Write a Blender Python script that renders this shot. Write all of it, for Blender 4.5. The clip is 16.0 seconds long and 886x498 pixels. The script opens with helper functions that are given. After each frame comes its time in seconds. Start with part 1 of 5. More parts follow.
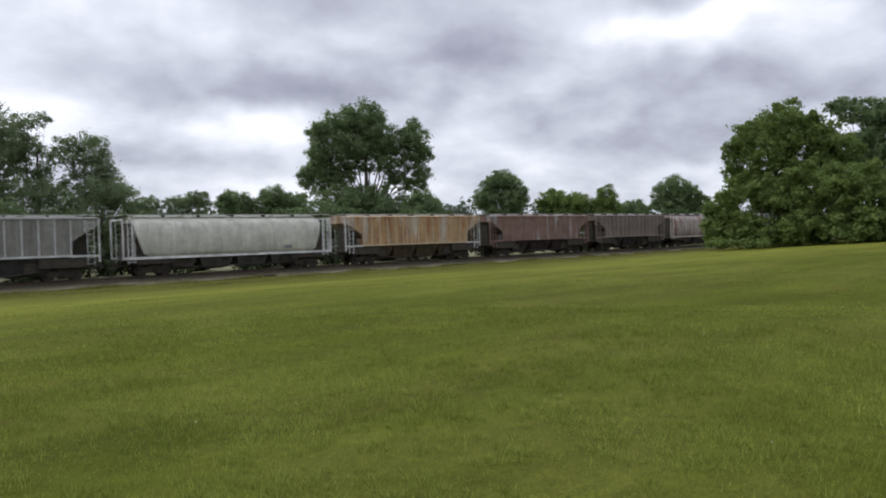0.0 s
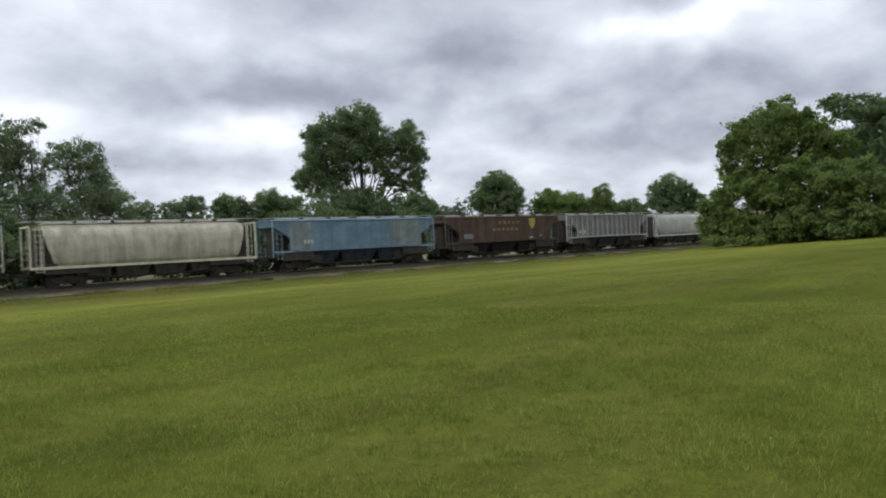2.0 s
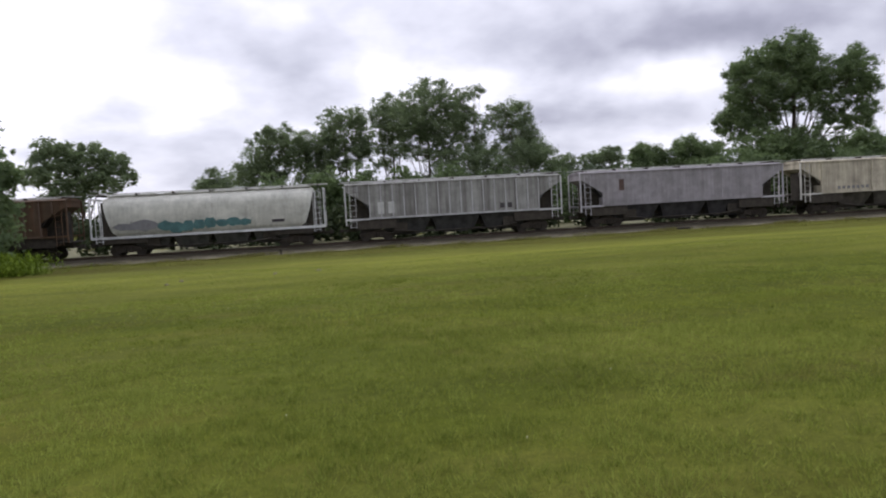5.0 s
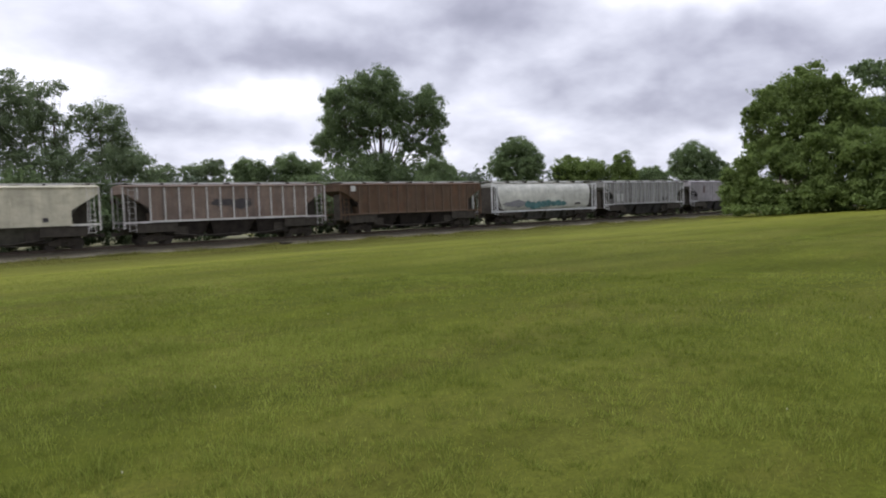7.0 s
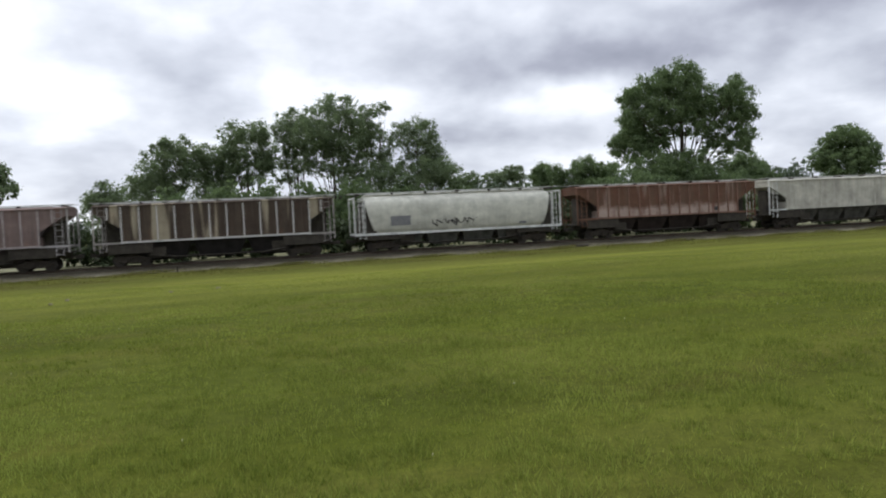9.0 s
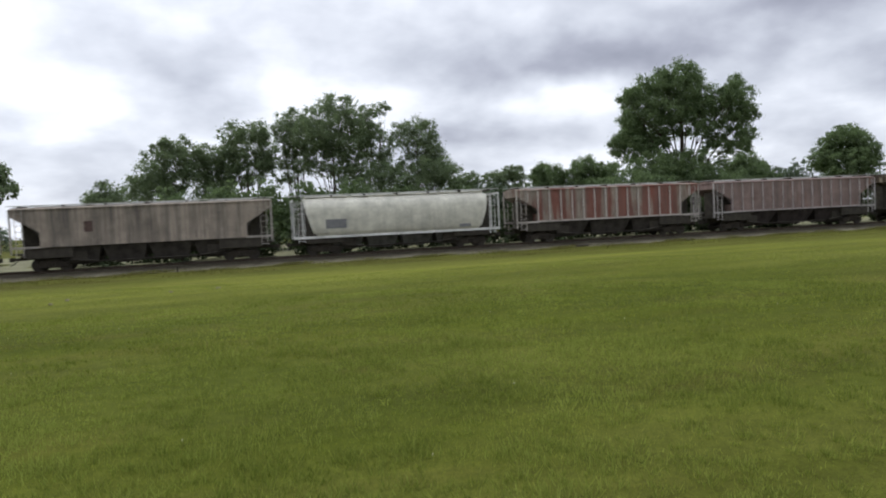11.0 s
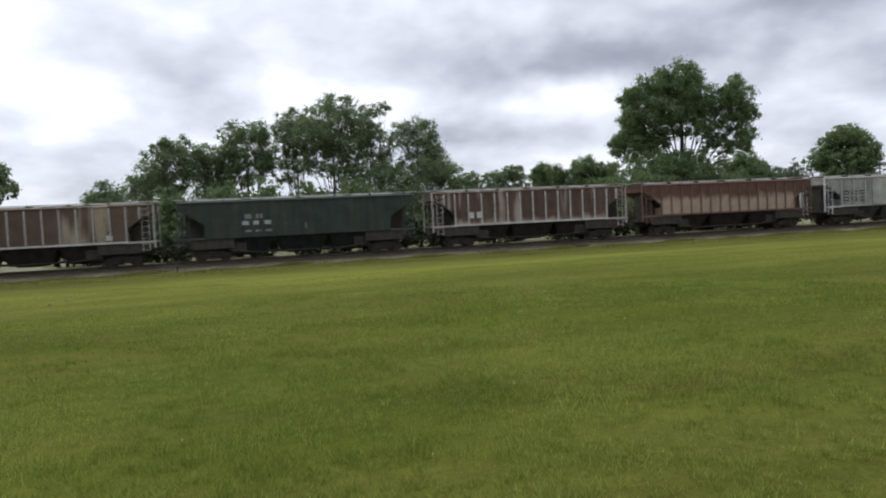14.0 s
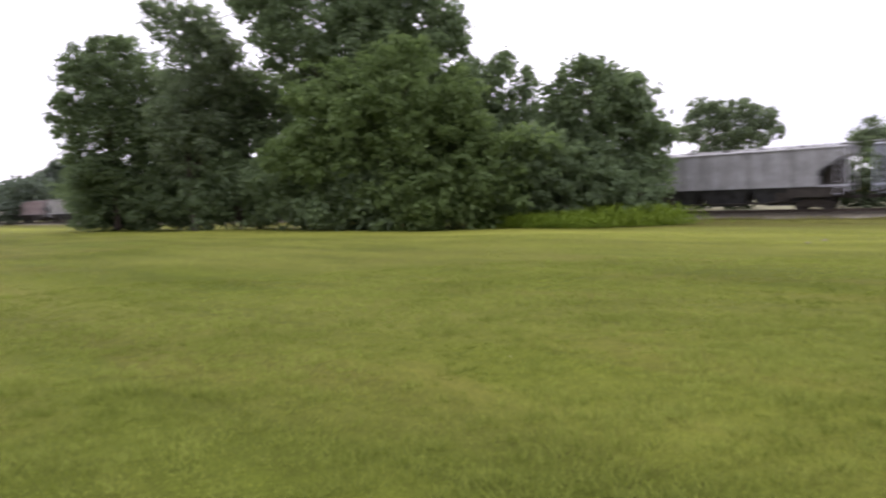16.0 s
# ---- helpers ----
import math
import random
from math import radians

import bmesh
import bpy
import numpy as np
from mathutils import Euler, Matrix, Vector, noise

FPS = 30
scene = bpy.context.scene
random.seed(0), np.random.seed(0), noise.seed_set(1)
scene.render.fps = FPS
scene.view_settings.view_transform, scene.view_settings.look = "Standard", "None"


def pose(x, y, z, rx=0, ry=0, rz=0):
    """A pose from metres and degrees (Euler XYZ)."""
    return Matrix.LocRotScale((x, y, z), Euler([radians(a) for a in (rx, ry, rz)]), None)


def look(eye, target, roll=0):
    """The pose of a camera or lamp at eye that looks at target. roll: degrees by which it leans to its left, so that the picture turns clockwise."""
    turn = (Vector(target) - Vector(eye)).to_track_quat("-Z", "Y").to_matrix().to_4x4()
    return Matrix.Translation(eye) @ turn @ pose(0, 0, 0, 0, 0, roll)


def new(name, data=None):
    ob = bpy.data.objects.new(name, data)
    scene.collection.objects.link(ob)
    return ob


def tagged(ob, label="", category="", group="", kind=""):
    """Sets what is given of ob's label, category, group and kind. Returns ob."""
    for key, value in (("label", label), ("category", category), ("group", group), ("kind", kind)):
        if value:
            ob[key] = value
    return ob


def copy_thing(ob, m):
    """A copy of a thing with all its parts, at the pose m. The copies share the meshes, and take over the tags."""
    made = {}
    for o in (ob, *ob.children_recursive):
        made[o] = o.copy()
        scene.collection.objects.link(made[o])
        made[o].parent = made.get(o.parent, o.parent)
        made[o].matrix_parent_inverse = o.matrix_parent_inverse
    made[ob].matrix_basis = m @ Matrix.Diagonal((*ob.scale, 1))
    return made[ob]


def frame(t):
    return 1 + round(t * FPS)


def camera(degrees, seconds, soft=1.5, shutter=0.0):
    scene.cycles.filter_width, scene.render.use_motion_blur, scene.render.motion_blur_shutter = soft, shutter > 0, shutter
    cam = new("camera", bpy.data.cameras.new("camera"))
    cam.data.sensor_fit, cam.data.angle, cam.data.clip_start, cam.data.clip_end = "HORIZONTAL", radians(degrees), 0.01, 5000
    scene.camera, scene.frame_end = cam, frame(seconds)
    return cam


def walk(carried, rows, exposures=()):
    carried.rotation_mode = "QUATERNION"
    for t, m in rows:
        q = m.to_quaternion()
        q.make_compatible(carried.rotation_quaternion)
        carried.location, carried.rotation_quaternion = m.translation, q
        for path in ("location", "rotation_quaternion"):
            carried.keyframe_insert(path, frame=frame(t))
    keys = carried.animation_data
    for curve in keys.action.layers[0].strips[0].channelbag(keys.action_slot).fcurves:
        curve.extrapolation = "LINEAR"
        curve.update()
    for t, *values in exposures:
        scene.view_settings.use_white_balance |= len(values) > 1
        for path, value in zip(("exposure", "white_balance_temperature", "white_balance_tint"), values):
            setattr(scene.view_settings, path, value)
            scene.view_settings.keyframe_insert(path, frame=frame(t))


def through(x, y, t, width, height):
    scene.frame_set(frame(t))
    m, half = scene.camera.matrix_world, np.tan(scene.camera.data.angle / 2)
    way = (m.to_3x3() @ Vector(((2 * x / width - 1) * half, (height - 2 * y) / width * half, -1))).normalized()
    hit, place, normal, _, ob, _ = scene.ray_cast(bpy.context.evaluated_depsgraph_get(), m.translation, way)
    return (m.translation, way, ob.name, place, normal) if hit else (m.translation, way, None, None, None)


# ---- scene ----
# World: x runs along the track, y away from the camera, z = 0 at the top of the rails.
EYE = (0.0, 0.0, 2.30)
TRACK_Y = 55.80
cam = camera(64.43, 16.0, soft=2.0, shutter=0.12)


def gaze(t, yaw, pitch, roll):
    return t, pose(*EYE, 90 + pitch, roll, yaw)


walk(cam, [
    gaze(0.0, -40.02, -0.98, 1.67), gaze(0.2, -40.2, -0.9, 2.2), gaze(0.5, -40.31, -0.89, 2.42), gaze(1.5, -40.31, -0.89, 2.42),
    gaze(3.0, -40.31, -0.89, 2.40), gaze(3.2, -39.9, -1.4, 1.6), gaze(3.3, -37.98, -2.41, 0.82), gaze(3.4, -31.87, -2.96, 0.84), gaze(3.5, -23.03, -3.01, 1.01),
    gaze(3.6, -11.9, -3.06, 1.70), gaze(3.7, -0.7, -3.07, 2.40), gaze(3.8, 10.4, -3.0, 2.90), gaze(3.9, 16.8, -3.0, 3.40),
    gaze(4.0, 18.79, -3.08, 3.69), gaze(4.3, 12.48, -3.15, 3.65), gaze(4.6, 4.05, -3.23, 3.58), gaze(5.0, -7.33, -3.41, 3.18),
    gaze(5.2, -12.22, -3.49, 3.20), gaze(5.6, -21.2, -3.6, 2.8), gaze(6.1, -32.0, -3.7, 2.3), gaze(6.6, -38.2, -3.7, 2.0),
    gaze(7.0, -38.8, -3.6, 1.8), gaze(7.3, -35.91, -3.43, 1.48), gaze(7.5, -31.25, -2.99, 0.89), gaze(7.6, -25.3, -2.9, 1.2),
    gaze(7.7, -18.39, -2.85, 1.53), gaze(7.8, -15.9, -2.6, 2.3), gaze(8.0, -15.02, -2.46, 2.76), gaze(8.3, -15.02, -2.43, 2.76),
    gaze(9.2, -15.02, -2.43, 2.76), gaze(11.3, -15.02, -2.43, 2.76), gaze(14.8, -15.02, -2.43, 2.76), gaze(15.0, -15.0, -2.6, 2.75),
    gaze(15.1, -14.9, -3.5, 2.5), gaze(15.2, -14.21, -4.73, 2.22), gaze(15.3, -8.61, -5.2, 2.20), gaze(15.4, -1.27, -5.04, 2.45),
    gaze(15.5, 5.82, -4.99, 2.5), gaze(15.6, 11.67, -4.86, 2.8), gaze(15.7, 18.26, -4.72, 2.8), gaze(15.8, 25.82, -4.83, 2.6),
    gaze(15.9, 33.7, -4.7, 2.55), gaze(16.0, 41.81, -4.5, 2.51),
], exposures=[(0.0, 0.02, 6360, 10), (1.0, 0.0, 6360, 8), (3.3, -0.03, 6360, 7), (3.55, -0.10, 6360, 10), (3.9, -0.01, 6360, 15), (4.5, 0.10, 6360, 17), (5.2, 0.05, 6360, 15),
              (7.3, 0.17, 6360, 13), (8.0, 0.06, 6360, 10), (9.0, 0.05, 6360, 8), (15.2, 0.05, 6360, 9), (15.6, 0.15, 6360, 15), (15.8, 0.25, 6360, 19), (16.0, 0.80, 6360, 25)])

# ---- sky and light ----
SUN_AZ, SUN_EL = 50.0, 48.0     # degrees to the left of the track's normal; height
CLOUDS = [(20, 6.5, 4.0, 2.0, -0.078), (3.4, 12.8, 5.5, 3.0, -0.098), (-28.4, 12.0, 6.0, 2.2, -0.143), (-26.0, 8.6, 6.5, 2.0, 0.090), (-18.3, 6.2, 5.0, 1.6, -0.065),
          (-42.0, 13.5, 6.0, 2.4, -0.117), (-43.5, 7.0, 6.0, 2.2, 0.091), (-20.4, 12.2, 4.5, 2.0, -0.055), (-9.5, 9.4, 5.5, 2.2, 0.104), (-57.0, 9.8, 10.0, 2.8, -0.13),
          (-59.5, 15.4, 8.0, 2.0, 0.169), (-61.0, 3.9, 8.0, 0.9, 0.078), (-15.0, 17.5, 6.0, 2.5, 0.091), (-35.0, 3.6, 9.0, 1.4, 0.065), (-33.0, 16.5, 5.0, 2.0, 0.03), (9.0, 3.0, 12.0, 3.2, -0.10)]
world = bpy.data.worlds.new("overcast_sky")
scene.world = world
world.use_nodes = True


def build_sky():
    nt = world.node_tree
    n, link = nt.nodes, nt.links
    n.clear()

    def node(kind, **values):
        nd = n.new(kind)
        for key, value in values.items():
            nd.inputs[key].default_value = value
        return nd

    def calc(op, a, b=None):
        nd = n.new("ShaderNodeMath")
        nd.operation = op
        for i, v in enumerate((a, b)):
            if v is None:
                continue
            if isinstance(v, (int, float)):
                nd.inputs[i].default_value = v
            else:
                link.new(v, nd.inputs[i])
        return nd.outputs[0]

    coord = n.new("ShaderNodeTexCoord")
    sep = n.new("ShaderNodeSeparateXYZ")
    link.new(coord.outputs["Generated"], sep.inputs[0])
    up = calc("ADD", calc("MAXIMUM", sep.outputs["Z"], 0.0), 0.36)
    flat = n.new("ShaderNodeCombineXYZ")
    link.new(calc("DIVIDE", sep.outputs["X"], up), flat.inputs[0])
    link.new(calc("DIVIDE", sep.outputs["Y"], up), flat.inputs[1])
    big = node("ShaderNodeTexNoise", Scale=1.5, Detail=5.0, Roughness=0.44, Distortion=0.12)
    fine = node("ShaderNodeTexNoise", Scale=4.4, Detail=5.0, Roughness=0.5, Distortion=0.1)
    link.new(flat.outputs[0], big.inputs["Vector"])
    link.new(flat.outputs[0], fine.inputs["Vector"])
    noise = calc("ADD", calc("MULTIPLY", big.outputs[0], 0.36), calc("MULTIPLY", fine.outputs[0], 0.28))
    mixed = calc("ADD", noise, 0.195)
    # single clouds and bright rifts: bearing to the left, height, half widths in degrees, thickness
    bearing = calc("MULTIPLY", calc("ARCTAN2", calc("MULTIPLY", sep.outputs["X"], -1.0), sep.outputs["Y"]), 57.2958)
    height = calc("MULTIPLY", calc("ARCSINE", sep.outputs["Z"]), 57.2958)
    curl = node("ShaderNodeTexNoise", Scale=6.0, Detail=4.0, Roughness=0.5)
    link.new(coord.outputs["Generated"], curl.inputs["Vector"])
    split = n.new("ShaderNodeSeparateColor")
    link.new(curl.outputs["Color"], split.inputs[0])
    place = n.new("ShaderNodeCombineXYZ")
    link.new(calc("ADD", bearing, calc("MULTIPLY", calc("SUBTRACT", split.outputs[0], 0.5), 16.0)), place.inputs[0])
    link.new(calc("ADD", height, calc("MULTIPLY", calc("SUBTRACT", split.outputs[1], 0.5), 7.0)), place.inputs[1])
    for az, el, wa, we, amount in CLOUDS:
        off = n.new("ShaderNodeVectorMath")
        off.operation = "SUBTRACT"
        link.new(place.outputs[0], off.inputs[0])
        off.inputs[1].default_value = (az, el, 0)
        sized = n.new("ShaderNodeVectorMath")
        sized.operation = "MULTIPLY"
        link.new(off.outputs[0], sized.inputs[0])
        sized.inputs[1].default_value = (1 / wa, 1 / we, 0)
        square = n.new("ShaderNodeVectorMath")
        square.operation = "DOT_PRODUCT"
        link.new(sized.outputs[0], square.inputs[0])
        link.new(sized.outputs[0], square.inputs[1])
        mixed = calc("ADD", mixed, calc("MULTIPLY", calc("POWER", 2.718, calc("MULTIPLY", square.outputs["Value"], -1.0)), amount))
    # the veil is thinner, and so brighter, towards the hidden sun
    sun_dir = Vector((-math.sin(radians(SUN_AZ)), math.cos(radians(SUN_AZ)), 0.25)).normalized()
    dot = n.new("ShaderNodeVectorMath")
    dot.operation = "DOT_PRODUCT"
    link.new(coord.outputs["Generated"], dot.inputs[0])
    dot.inputs[1].default_value = sun_dir
    lift = n.new("ShaderNodeMapRange")
    lift.inputs["From Min"].default_value, lift.inputs["From Max"].default_value = 0.30, 1.0
    lift.inputs["To Min"].default_value, lift.inputs["To Max"].default_value = 0.0, 0.16
    link.new(dot.outputs["Value"], lift.inputs["Value"])
    ramp = n.new("ShaderNodeValToRGB")
    link.new(calc("ADD", mixed, lift.outputs[0]), ramp.inputs[0])
    stops = ramp.color_ramp.elements
    stops[0].position, stops[0].color = 0.375, (0.35, 0.36, 0.44, 1)
    stops[1].position, stops[1].color = 0.635, (1.08, 1.09, 1.16, 1)
    for at, colour in ((0.43, (0.45, 0.46, 0.55, 1)), (0.50, (0.64, 0.66, 0.75, 1)), (0.57, (0.84, 0.86, 0.95, 1))):
        stops.new(at).color = colour
    sky = n.new("ShaderNodeTexSky")
    sky.sky_type, sky.sun_disc = "NISHITA", False
    sky.sun_elevation, sky.sun_rotation = radians(SUN_EL), radians(-SUN_AZ)
    bg_sky, bg_cloud = node("ShaderNodeBackground", Strength=0.10), node("ShaderNodeBackground", Strength=0.98)
    link.new(sky.outputs[0], bg_sky.inputs[0])
    link.new(ramp.outputs[0], bg_cloud.inputs[0])
    # an overcast sky grows brighter towards the zenith
    rise = n.new("ShaderNodeMapRange")
    rise.interpolation_type = "SMOOTHSTEP"
    rise.inputs["From Min"].default_value, rise.inputs["From Max"].default_value = 0.36, 0.95
    rise.inputs["To Min"].default_value, rise.inputs["To Max"].default_value = 1.0, 2.4
    link.new(sep.outputs["Z"], rise.inputs["Value"])
    link.new(rise.outputs[0], bg_cloud.inputs["Strength"])
    mix = node("ShaderNodeMixShader", Fac=0.94)
    link.new(bg_sky.outputs[0], mix.inputs[1])
    link.new(bg_cloud.outputs[0], mix.inputs[2])
    out = n.new("ShaderNodeOutputWorld")
    link.new(mix.outputs[0], out.inputs[0])


build_sky()
sun = new("sun", bpy.data.lights.new("sun", "SUN"))
sun.data.energy, sun.data.angle, sun.data.color = 0.9, radians(25), (1.0, 0.97, 0.93)
sun.matrix_basis = look((-60, 50, 80), (0, 0, 0))

# ---- materials ----


class Mat:
    """A node material under construction."""

    def __init__(self, name, roughness=0.8, metallic=0.0, specular=0.3):
        self.m = bpy.data.materials.new(name)
        self.m.use_nodes = True
        self.t = self.m.node_tree
        self.b = self.t.nodes["Principled BSDF"]
        self.b.inputs["Roughness"].default_value = roughness
        self.b.inputs["Metallic"].default_value = metallic
        self.b.inputs["Specular IOR Level"].default_value = specular

    def link(self, a, b):
        self.t.links.new(a, b)

    def coords(self, scale=(1, 1, 1)):
        c = self.t.nodes.new("ShaderNodeTexCoord")
        mp = self.t.nodes.new("ShaderNodeMapping")
        mp.inputs["Scale"].default_value = scale
        self.link(c.outputs["Object"], mp.inputs["Vector"])
        return mp.outputs[0]

    def noise(self, scale, detail=4.0, rough=0.55, stretch=(1, 1, 1), offset=0.0):
        nd = self.t.nodes.new("ShaderNodeTexNoise")
        nd.inputs["Scale"].default_value, nd.inputs["Detail"].default_value, nd.inputs["Roughness"].default_value = scale, detail, rough
        v = self.coords(stretch)
        if offset:
            v.node.inputs["Location"].default_value = (offset, offset * 0.7, offset * 0.3)
        self.link(v, nd.inputs["Vector"])
        return nd.outputs[0]

    def ramp(self, fac, *stops):
        nd = self.t.nodes.new("ShaderNodeValToRGB")
        self.link(fac, nd.inputs[0])
        e = nd.color_ramp.elements
        for i, (at, col) in enumerate(stops):
            col = (*col, 1) if isinstance(col, tuple) else (col, col, col, 1)
            if i < 2:
                e[i].position, e[i].color = at, col
            else:
                e.new(at).color = col
        return nd.outputs[0]

    def mix(self, fac, a, b, mode="MIX"):
        nd = self.t.nodes.new("ShaderNodeMix")
        nd.data_type, nd.blend_type = "RGBA", mode
        for sock, v in ((nd.inputs[0], fac), (nd.inputs[6], a), (nd.inputs[7], b)):
            if isinstance(v, tuple):
                sock.default_value = (*v, 1)
            elif isinstance(v, (int, float)):
                sock.default_value = v
            else:
                self.link(v, sock)
        return nd.outputs[2]

    def colour(self, v):
        if isinstance(v, tuple):
            self.b.inputs["Base Color"].default_value = (*v, 1)
        else:
            self.link(v, self.b.inputs["Base Color"])

    def bump(self, fac, strength=0.3, distance=0.02):
        nd = self.t.nodes.new("ShaderNodeBump")
        nd.inputs["Strength"].default_value, nd.inputs["Distance"].default_value = strength, distance
        self.link(fac, nd.inputs["Height"])
        self.link(nd.outputs[0], self.b.inputs["Normal"])


def scaled(c, k):
    return tuple(min(1.0, v * k) for v in c)


def paint(name, base, rust=0.25, streak=0.35, rust_col=(0.16, 0.065, 0.03), grime=(0.09, 0.08, 0.07), seed=1.0, patch=None, patch_at=0.6, low=None):
    """Weathered railcar paint: faded colour, vertical run-off stains, rust blooms and road dirt."""
    m = Mat(name, 0.78)
    col = m.ramp(m.noise(0.7, 5, 0.6, (1, 1, 1.6), seed), (0.3, scaled(base, 0.74)), (0.7, scaled(base, 1.08)))
    if patch:
        blot = m.ramp(m.noise(1.05, 2, 0.4, (1, 1, 0.10), seed + 9), (patch_at - 0.03, 0.0), (patch_at + 0.03, 0.9))
        col = m.mix(blot, col, patch)
    runs = m.ramp(m.noise(1.9, 5, 0.7, (1, 1, 0.06), seed + 3), (0.42, 0.0), (0.68, 1.0))
    col = m.mix(m.mix(1.0, runs, (min(0.9, streak * 1.5),) * 3, "MULTIPLY"), col, grime)
    thin = m.ramp(m.noise(7.0, 4, 0.7, (1, 1, 0.05), seed + 13), (0.50, 0.0), (0.72, 0.55))
    col = m.mix(m.mix(1.0, thin, (min(0.9, streak + 0.2),) * 3, "MULTIPLY"), col, scaled(grime, 0.7))
    blooms = m.ramp(m.noise(1.8, 8, 0.75, (1, 1, 0.22), seed + 6), (0.64 - 0.22 * rust, 0.0), (0.78 - 0.16 * rust, 1.0))
    if low:
        # the lower panels have kept or lost another coat, with a ragged edge
        sep = m.t.nodes.new("ShaderNodeSeparateXYZ")
        m.link(m.coords(), sep.inputs[0])
        edge = m.t.nodes.new("ShaderNodeMath")
        edge.operation = "MULTIPLY_ADD"
        m.link(m.noise(0.9, 6, 0.7, (1, 1, 0.6), seed + 21), edge.inputs[0])
        edge.inputs[1].default_value = 1.7
        m.link(sep.outputs["Z"], edge.inputs[2])
        fade = m.ramp(m.t.nodes.new("ShaderNodeMapRange").outputs[0], (0.36, 0.9), (0.62, 0.0))
        span = fade.node.inputs[0].links[0].from_node
        m.link(edge.outputs[0], span.inputs["Value"])
        span.inputs["From Min"].default_value, span.inputs["From Max"].default_value = low[1] - 0.15, low[1] + 1.85
        col = m.mix(fade, col, low[0])
    amount = min(0.95, rust * 1.3)
    col = m.mix(m.mix(1.0, blooms, (amount, amount, amount), "MULTIPLY"), col, rust_col)
    col = m.mix(0.38, col, m.ramp(m.noise(0.9, 6, 0.7, (1, 1, 1), seed + 17), (0.35, 0.42), (0.62, 1.06)), "MULTIPLY")
    m.colour(col)
    m.bump(m.noise(14, 3, 0.6), 0.12, 0.01)
    return m.m


def plain(name, base, spread=0.25, scale=3.0, roughness=0.8, metallic=0.0, bump=0.15):
    m = Mat(name, roughness, metallic)
    big = m.noise(scale, 6, 0.62)
    m.colour(m.ramp(big, (0.3, scaled(base, 1 - spread)), (0.7, scaled(base, 1 + spread))))
    m.bump(m.noise(scale * 8, 3, 0.6), bump, 0.01)
    return m.m


def leafage(name, dark, light, gloss=0.55, through=0.38):
    m = Mat(name, gloss, 0.0, 0.08)
    geo = m.t.nodes.new("ShaderNodeNewGeometry")
    isle = m.ramp(geo.outputs["Random Per Island"], (0.0, dark), (1.0, light))
    col = m.mix(0.35, isle, m.ramp(m.noise(0.45, 3), (0.35, dark), (0.65, light)))
    m.colour(col)
    tr = m.t.nodes.new("ShaderNodeBsdfTranslucent")
    m.link(m.mix(0.3, col, (0.10, 0.16, 0.02)), tr.inputs[0])
    mixer = m.t.nodes.new("ShaderNodeMixShader")
    mixer.inputs[0].default_value = through
    m.link(m.b.outputs[0], mixer.inputs[1])
    m.link(tr.outputs[0], mixer.inputs[2])
    m.link(mixer.outputs[0], m.t.nodes["Material Output"].inputs[0])
    return m.m


def lawn():
    m = Mat("mown_grass", 0.9, 0.0, 0.03)
    fine = m.noise(42, 4, 0.7)
    mid = m.noise(2.2, 6, 0.65)
    wide = m.noise(0.16, 5, 0.6, (0.45, 1.25, 1))
    col = m.ramp(mid, (0.3, (0.060, 0.073, 0.0075)), (0.7, (0.074, 0.087, 0.010)))
    col = m.mix(m.ramp(wide, (0.42, 0.0), (0.58, 0.8)), col, (0.092, 0.098, 0.018))
    col = m.mix(m.ramp(m.noise(0.30, 4, 0.6, (0.5, 1.3, 1), 31), (0.50, 0.0), (0.64, 0.6)), col, (0.054, 0.070, 0.008))
    col = m.mix(m.ramp(m.noise(0.55, 4, 0.6, (0.4, 1.2, 1), 57), (0.54, 0.0), (0.68, 0.5)), col, (0.094, 0.086, 0.019))
    # a drier, paler belt across the middle of the lawn
    sep = m.t.nodes.new("ShaderNodeSeparateXYZ")
    m.link(m.coords((1, 0.01, 1)), sep.inputs[0])
    belt = m.ramp(sep.outputs["Y"], (0.13, 0.0), (0.24, 1.0), (0.36, 1.0), (0.44, 0.0))
    belt = m.mix(1.0, belt, m.ramp(m.noise(0.13, 5, 0.6, (0.5, 1.4, 1), 91), (0.36, 0.30), (0.56, 0.95)), "MULTIPLY")
    col = m.mix(belt, col, (0.134, 0.143, 0.023))
    # the verge by the line is rougher and browner than the mown lawn
    verge = m.mix(1.0, m.ramp(sep.outputs["Y"], (0.30, 0.0), (0.44, 1.0)), m.ramp(m.noise(0.2, 5, 0.6, (0.4, 1.3, 1), 77), (0.36, 0.25), (0.58, 0.95)), "MULTIPLY")
    col = m.mix(verge, col, (0.072, 0.070, 0.015))
    # uneven growth in streaks along the line of mowing
    col = m.mix(0.75, col, m.ramp(m.noise(0.42, 6, 0.66, (0.4, 1.7, 1), 113), (0.36, 0.74), (0.62, 1.24)), "MULTIPLY")
    # thin sward with dark soil and thatch between the blades
    col = m.mix(0.6, col, m.ramp(fine, (0.33, 0.45), (0.60, 1.32)), "MULTIPLY")
    col = m.mix(0.35, col, m.ramp(m.noise(9, 5, 0.7, (1, 1, 1), 13), (0.34, 0.55), (0.62, 1.35)), "MULTIPLY")
    m.colour(col)
    m.bump(m.noise(60, 3, 0.7), 0.6, 0.03)
    return m.m


